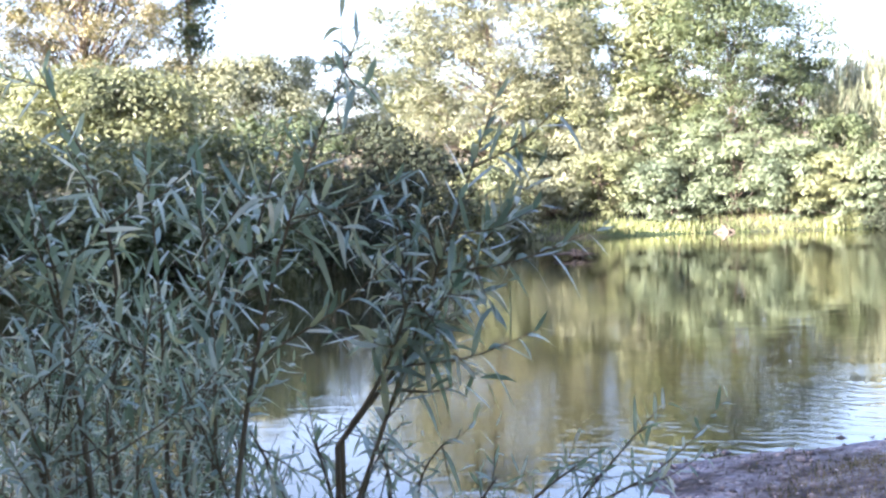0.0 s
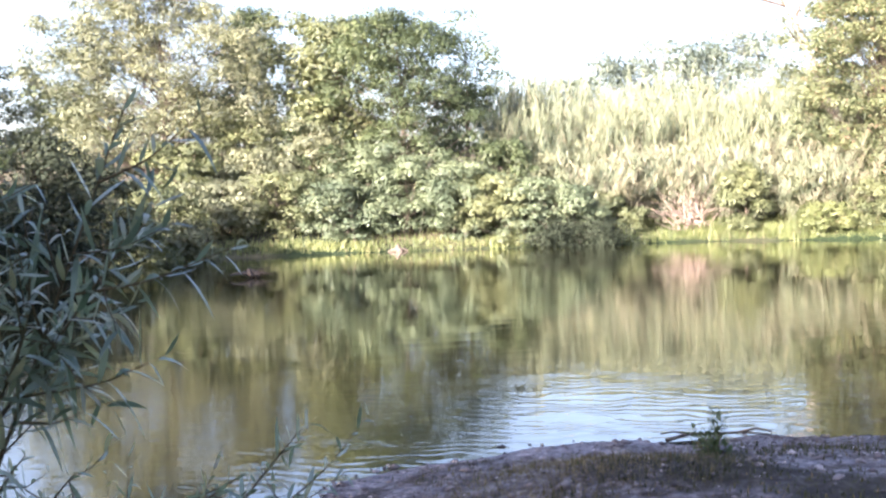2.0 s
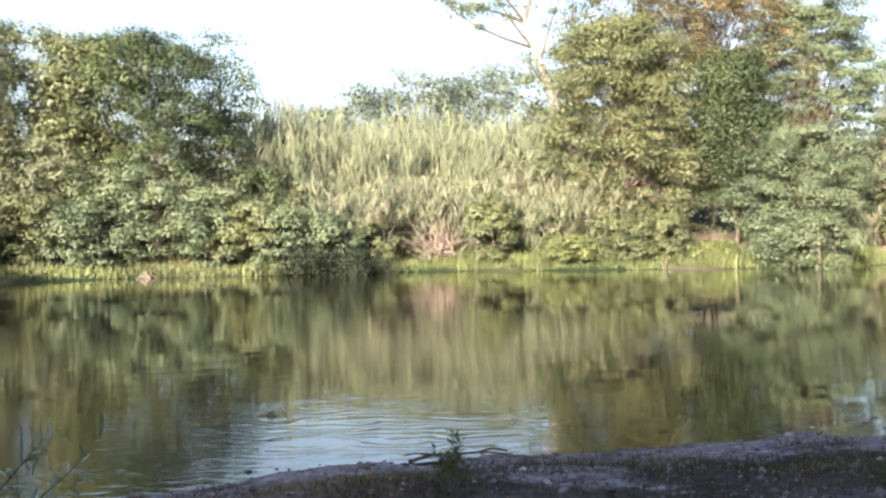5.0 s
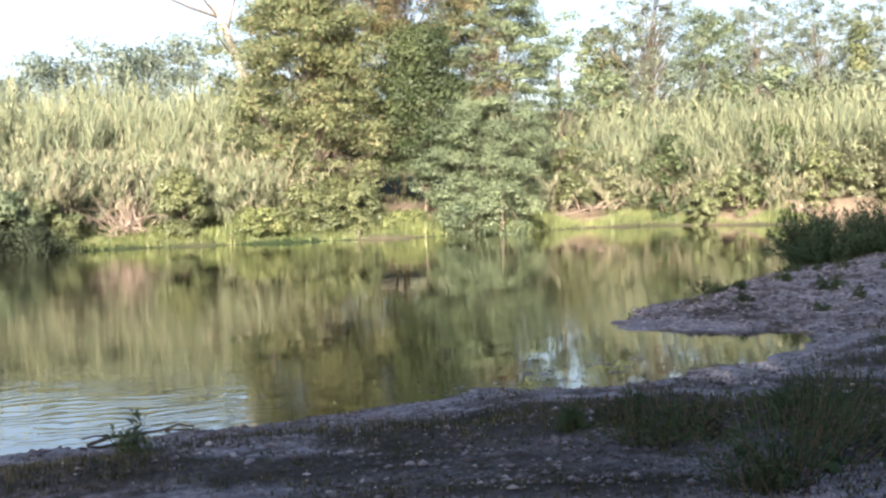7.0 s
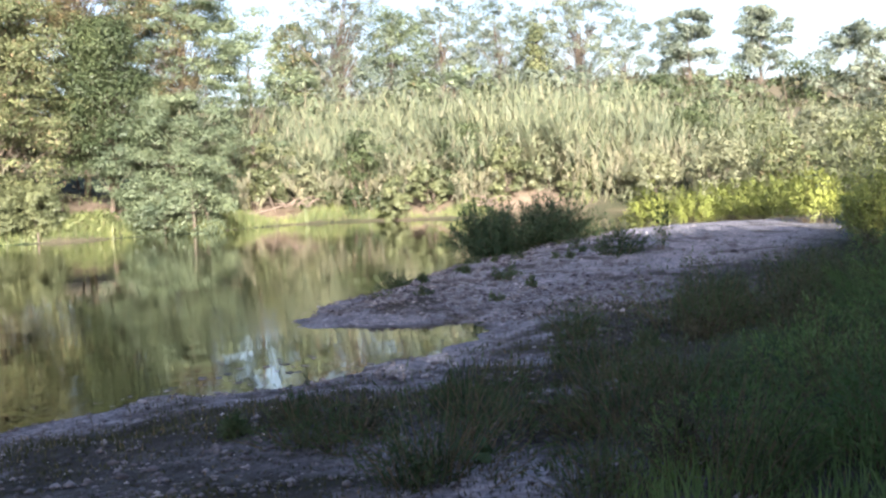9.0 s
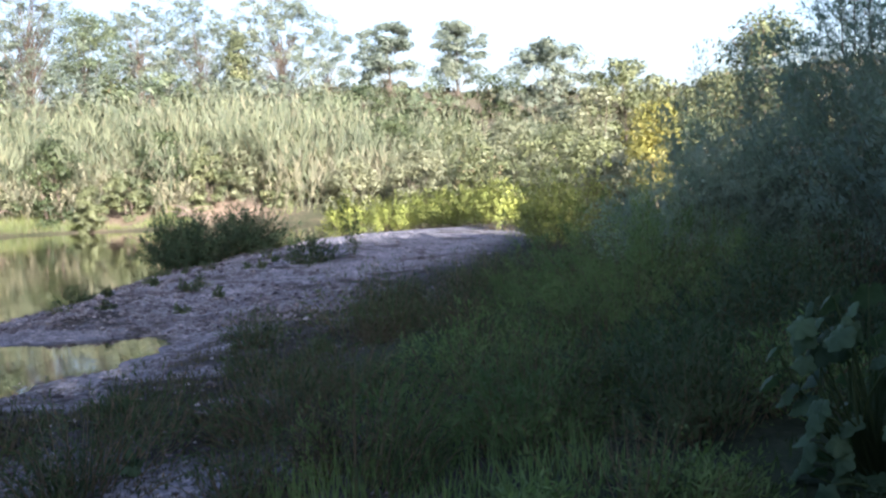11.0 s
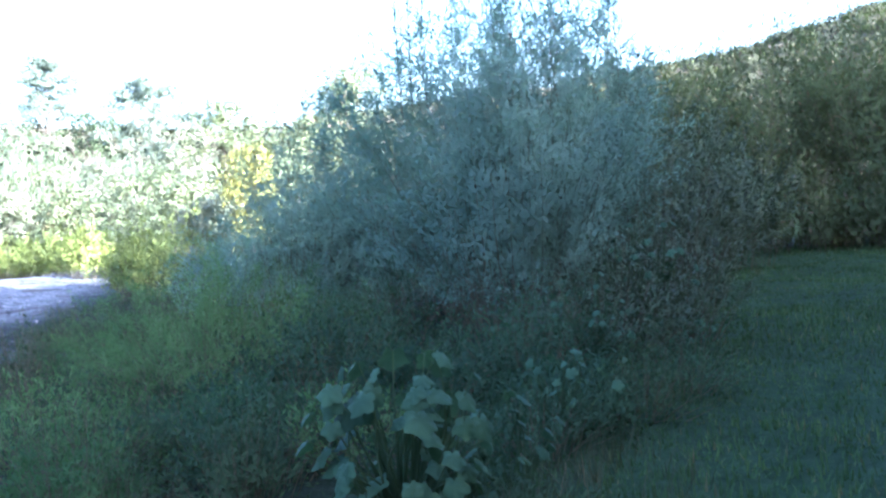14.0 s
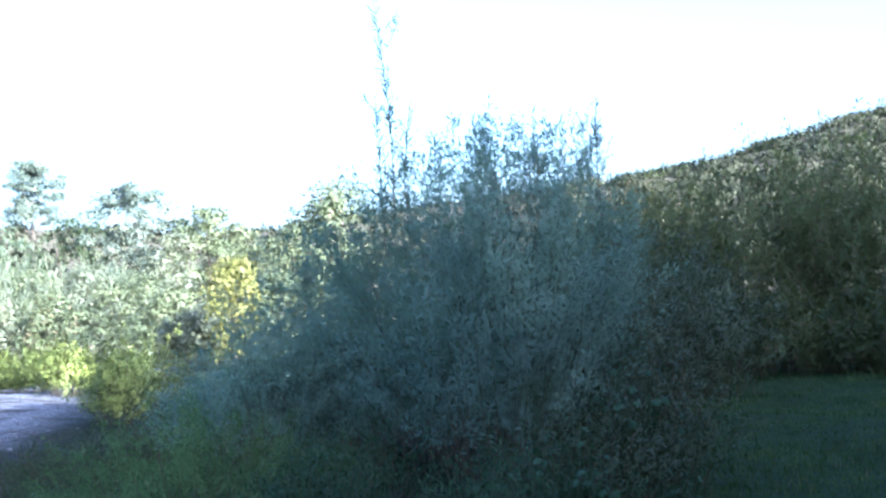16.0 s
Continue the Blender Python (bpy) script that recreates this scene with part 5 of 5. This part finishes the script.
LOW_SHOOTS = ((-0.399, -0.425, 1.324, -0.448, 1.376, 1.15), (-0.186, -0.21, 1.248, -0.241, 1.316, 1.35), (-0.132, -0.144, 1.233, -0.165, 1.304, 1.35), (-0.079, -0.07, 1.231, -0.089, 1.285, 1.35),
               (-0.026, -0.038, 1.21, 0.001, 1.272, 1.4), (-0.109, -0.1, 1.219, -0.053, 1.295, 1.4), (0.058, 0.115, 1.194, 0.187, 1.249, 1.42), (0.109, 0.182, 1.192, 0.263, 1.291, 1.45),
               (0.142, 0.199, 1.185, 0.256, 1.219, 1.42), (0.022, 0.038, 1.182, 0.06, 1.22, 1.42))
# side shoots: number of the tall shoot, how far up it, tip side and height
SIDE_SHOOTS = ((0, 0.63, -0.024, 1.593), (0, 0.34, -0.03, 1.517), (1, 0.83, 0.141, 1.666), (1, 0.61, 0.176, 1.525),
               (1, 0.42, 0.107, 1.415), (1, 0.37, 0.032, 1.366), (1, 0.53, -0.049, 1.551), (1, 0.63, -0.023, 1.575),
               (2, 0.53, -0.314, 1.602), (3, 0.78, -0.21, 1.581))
# camera's starting position and heading, from which the shoots are laid out
START_EYE, START_HEADING = ((0.109, 0.627), (-0.0072, 1.0))


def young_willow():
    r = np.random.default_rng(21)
    ahead = np.array(START_HEADING)
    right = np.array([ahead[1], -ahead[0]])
    origin = np.array(START_EYE)

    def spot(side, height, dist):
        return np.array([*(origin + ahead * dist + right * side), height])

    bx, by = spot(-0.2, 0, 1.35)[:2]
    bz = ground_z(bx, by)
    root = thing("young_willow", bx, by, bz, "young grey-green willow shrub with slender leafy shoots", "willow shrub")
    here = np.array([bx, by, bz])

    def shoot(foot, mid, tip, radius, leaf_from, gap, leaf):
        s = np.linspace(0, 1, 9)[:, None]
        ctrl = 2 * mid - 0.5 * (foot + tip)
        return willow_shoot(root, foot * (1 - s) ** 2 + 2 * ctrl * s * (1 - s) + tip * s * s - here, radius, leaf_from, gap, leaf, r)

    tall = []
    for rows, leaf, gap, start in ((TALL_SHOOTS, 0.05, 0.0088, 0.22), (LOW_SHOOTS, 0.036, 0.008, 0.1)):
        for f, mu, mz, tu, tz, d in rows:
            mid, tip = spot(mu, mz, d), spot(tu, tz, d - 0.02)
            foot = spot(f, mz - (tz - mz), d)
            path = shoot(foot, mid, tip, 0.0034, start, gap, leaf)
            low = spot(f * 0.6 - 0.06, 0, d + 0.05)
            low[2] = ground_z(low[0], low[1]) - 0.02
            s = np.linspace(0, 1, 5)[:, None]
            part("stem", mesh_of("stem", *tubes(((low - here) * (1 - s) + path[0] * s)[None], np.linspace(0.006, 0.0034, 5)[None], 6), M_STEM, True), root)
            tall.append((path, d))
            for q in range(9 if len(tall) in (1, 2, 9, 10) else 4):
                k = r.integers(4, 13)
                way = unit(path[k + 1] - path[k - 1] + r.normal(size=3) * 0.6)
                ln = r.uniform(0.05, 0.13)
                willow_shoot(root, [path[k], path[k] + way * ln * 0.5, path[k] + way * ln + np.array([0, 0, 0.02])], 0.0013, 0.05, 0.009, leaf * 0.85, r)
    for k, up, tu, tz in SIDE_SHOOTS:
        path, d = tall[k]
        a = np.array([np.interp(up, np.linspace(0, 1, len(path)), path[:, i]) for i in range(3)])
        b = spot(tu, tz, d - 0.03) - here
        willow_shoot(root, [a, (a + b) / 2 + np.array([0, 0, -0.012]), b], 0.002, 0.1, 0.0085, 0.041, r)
    # the dense foot of the shrub: shoots that fan out of one stool
    for k in range(76):
        d = r.uniform(1.12, 1.75)
        u1 = r.uniform(-0.54, -0.19) + r.normal() * 0.03
        z1 = 1.54 - 0.42 * r.random() ** 0.75 - (d - 1.2) * 0.1 - max(0.0, u1 + 0.34) * 1.6
        tip = spot(u1 * d / 1.3, z1, d)
        foot = spot(u1 * 0.35 - 0.12 + r.normal() * 0.05, 0, d * 0.5 + 0.7)
        foot[2] = ground_z(foot[0], foot[1]) - 0.02
        mid = foot * 0.42 + tip * 0.58 + np.array([r.normal() * 0.06, r.normal() * 0.04, 0.05])
        path = shoot(foot, mid, tip, 0.0042, 0.6, 0.0075, 0.036)
        for q in range(6):
            m = r.integers(8, 13)
            way = unit(unit(path[m + 1] - path[m - 1]) * 0.5 + np.array([r.normal() * 0.9, r.normal() * 0.5, 0.25]))
            ln = r.uniform(0.07, 0.17)
            willow_shoot(root, [path[m], path[m] + way * ln * 0.5, path[m] + way * ln + np.array([0, 0, 0.025])], 0.0013, 0.08, 0.0075, 0.032, r)


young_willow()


# ---- broad-leaved plant ----
def burdock(x, y, height, n, label, seed, big=1.0, spread=0.32):
    """Large lobed leaves on long stalks, each leaf a part of its own."""
    r = np.random.default_rng(seed)
    root = thing("broadleaf_plant", x, y, ground_z(x, y) - 0.02, label, "plant")
    outline = []
    for a in np.linspace(-math.pi, math.pi, 26, endpoint=False):
        rad = (0.97 + 0.15 * math.cos(5 * a) + 0.05 * math.cos(11 * a + 1)) * (0.55 + 0.45 * math.cos(a / 2) ** 0.5)
        outline.append((rad * math.cos(a) * 0.5 + 0.28, rad * math.sin(a) * 0.5, -0.12 * abs(math.sin(a)) + 0.03 * math.cos(7 * a)))
    half = [(0.25 + (px - 0.25) * 0.55, py * 0.55, 0.05 + 0.035 * math.cos(k * 2 * math.pi * 5 / 26)) for k, (px, py, pz) in enumerate(outline)]
    verts = np.array([(0.25, 0, 0.02)] + half + outline)
    faces = [(0, 1 + k, 1 + (k + 1) % 26) for k in range(26)]
    for k in range(26):
        k2 = (k + 1) % 26
        faces += [(1 + k, 27 + k, 27 + k2), (1 + k, 27 + k2, 1 + k2)]
    blade = mesh_of("leaf", verts, np.array(faces), M_BURDOCK, True)
    for k in range(n):
        a, q = r.random() * 6.283, math.sqrt(r.random())
        top = np.array([math.cos(a) * q * height * spread, math.sin(a) * q * height * spread, height * r.uniform(0.12, 1.0) * (1 - 0.35 * q * q)])
        p = curve_to(np.array([[0, 0, 0.0]]), top[None], 6, 0.1, r)
        stalk = part("stalk", mesh_of("stalk", *tubes(p, np.array([[0.007, 0.006, 0.006, 0.005, 0.004, 0.003]]), 5), M_WEED, True), root)
        leaf = part("leaf", blade, stalk)
        size = r.uniform(0.085, 0.155) * big
        leaf.matrix_local = Matrix.LocRotScale(Vector(p[0, -1]), Euler((r.normal() * 0.3, r.uniform(0.2, 0.8) + 0.6 * q, a + r.normal() * 0.5)), (size,) * 3)


burdock(5.25, -0.04, 0.96, 104, "broad-leaved green plant with large lobed leaves", 31, 1.0, 0.4)
burdock(5.9, -0.55, 0.52, 34, "lower broad-leaved plant with large lobed leaves", 32, 0.8, 0.5)
burdock(6.9, -0.95, 0.6, 34, "sprawling broad-leaved plant at the lane's edge", 35, 0.55, 0.5)
burdock(8.5, -1.35, 0.95, 44, "broad-leaved vine climbing the brambles", 36, 0.5, 0.5)
burdock(9.9, -2.0, 1.2, 60, "climbing broad-leaved plant at the willow's edge", 33, 0.6, 0.5)
burdock(4.9, 3.1, 0.26, 9, "small broad-leaved plant among the weeds", 34, 0.5)


# ---- driftwood, roots and posts ----
def branch_heap(name, label, category, x, y, z, spread, n, thick, mat, seed, rise=0.6):
    r = np.random.default_rng(seed)
    root = thing(name, x, y, z, label, category)
    for k in range(n):
        a = np.array([[r.normal() * spread * 0.3, r.normal() * spread * 0.2, r.random() * rise * 0.3]])
        b = a + np.array([[r.normal() * spread, r.normal() * spread * 0.5, r.uniform(-0.1, 1.0) * rise]])
        p = curve_to(a, b, 6, 0.15, r)
        part("branch", mesh_of("branch", *tubes(p, thick * r.uniform(0.5, 1.2) * np.linspace(1, 0.25, 6)[None], 5), mat, True), root)


branch_heap("tangled_roots", "tangle of bleached roots and dead reeds at the bank", "roots", 24.0, 46.2, 0.5, 1.15, 95, 0.028, M_DEAD, 71, 1.7)
branch_heap("driftwood", "dark waterlogged branch lying in the river", "driftwood", 3.35, 29.6, 0.02, 0.35, 12, 0.06, M_WETWOOD, 72, 0.2)


def shore_branch(x, y):
    """A thin crooked branch lying along the waterline, with a loop of twig at one end."""
    root = thing("driftwood", x, y, 0.012, "thin dark driftwood branch lying along the gravel edge", "driftwood")
    for pts, thick in (([(-0.42, 0.05, 0.0), (-0.22, 0.1, 0.03), (0.0, 0.08, 0.02), (0.2, 0.04, 0.03), (0.38, -0.04, 0.0)], 0.014),
                       ([(-0.2, 0.09, 0.03), (-0.32, 0.12, 0.07), (-0.44, 0.1, 0.06)], 0.009), ([(0.18, 0.05, 0.03), (0.28, 0.0, 0.08), (0.36, -0.08, 0.06), (0.34, -0.12, 0.0)], 0.01),
                       ([(0.0, 0.08, 0.02), (0.05, 0.12, 0.06), (0.13, 0.13, 0.05)], 0.007)):
        p = np.array([pts]) * np.array([0.9, 1.0, 0.55])
        part("branch", mesh_of("branch", *tubes(p, thick * np.linspace(1, 0.5, len(pts))[None], 6), M_WETWOOD, True), root)


shore_branch(3.95, 7.5)
branch_heap("driftwood", "pale dead branches lying on the far bank", "driftwood", 48.6, 40.6, 0.9, 1.6, 9, 0.05, M_DEAD, 74, 0.5)
branch_heap("driftwood", "pale dead branches at the far waterline", "driftwood", 52.5, 30.5, 0.5, 1.6, 12, 0.05, M_DEAD, 75, 0.7)


def stump(x, y, h):
    root = thing("tree_stump", x, y, -0.1, "small weathered stump at the far waterline", "stump")
    p = np.array([[[0, 0, 0], [0.02, 0, h * 0.4], [-0.03, 0, h * 0.8], [0.02, 0, h]]])
    part("stump_body", mesh_of("stump_body", *tubes(p, np.array([[0.2, 0.12, 0.07, 0.03]]), 9), M_BARK, True), root)
    for k in range(4):
        a = k * 1.6
        q = np.array([[[0, 0, 0.2], [math.cos(a) * 0.25, math.sin(a) * 0.25, 0.16], [math.cos(a) * 0.5, math.sin(a) * 0.5, 0.05]]])
        part("root", mesh_of("root", *tubes(q, np.array([[0.09, 0.07, 0.03]]), 6), M_BARK, True), root)


stump(10.6, 44.9, 0.45)
post = thing("wooden_post", 32.4, 40.9, -0.3, "short grey wooden post in the river's edge", "post")
part("shaft", mesh_of("shaft", *tubes(np.array([[[0, 0, 0], [0.01, 0, 0.4], [0.02, 0, 0.75]]]), np.array([[0.045, 0.042, 0.04]]), 8), M_BARK, True), post)


def water_stones():
    """Stones that break the surface off the beach."""
    r = np.random.default_rng(77)
    for k in range(110):
        x, y = r.uniform(6.3, 9.0), r.uniform(6.3, 7.5)
        if not in_river(np.array([x]), np.array([y]))[0]:
            continue
        bm = bmesh.new()
        bmesh.ops.create_icosphere(bm, subdivisions=2, radius=1)
        s = float(np.clip(r.lognormal(-4.1, 0.5), 0.008, 0.04))
        for v in bm.verts:
            v.co *= s * (1 + 0.5 * noise.noise(v.co * 1.3 + Vector((k, 0, 0))))
            v.co.z *= 0.34
            v.co.x *= 1.1 + 0.8 * (k % 5) / 5
        me = bpy.data.meshes.new("stone")
        bm.to_mesh(me)
        bm.free()
        me.materials.append(M_COBBLE if k % 3 else M_WETSTONE)
        ob = new("stone", me)
        ob.location = (x, y, max(ground_z(x, y), -s * 0.12))
        ob.rotation_euler = (0, 0, k * 1.7)
        tagged(ob, "dark river stone breaking the shallow water", "stone", "stones in the shallows")


water_stones()
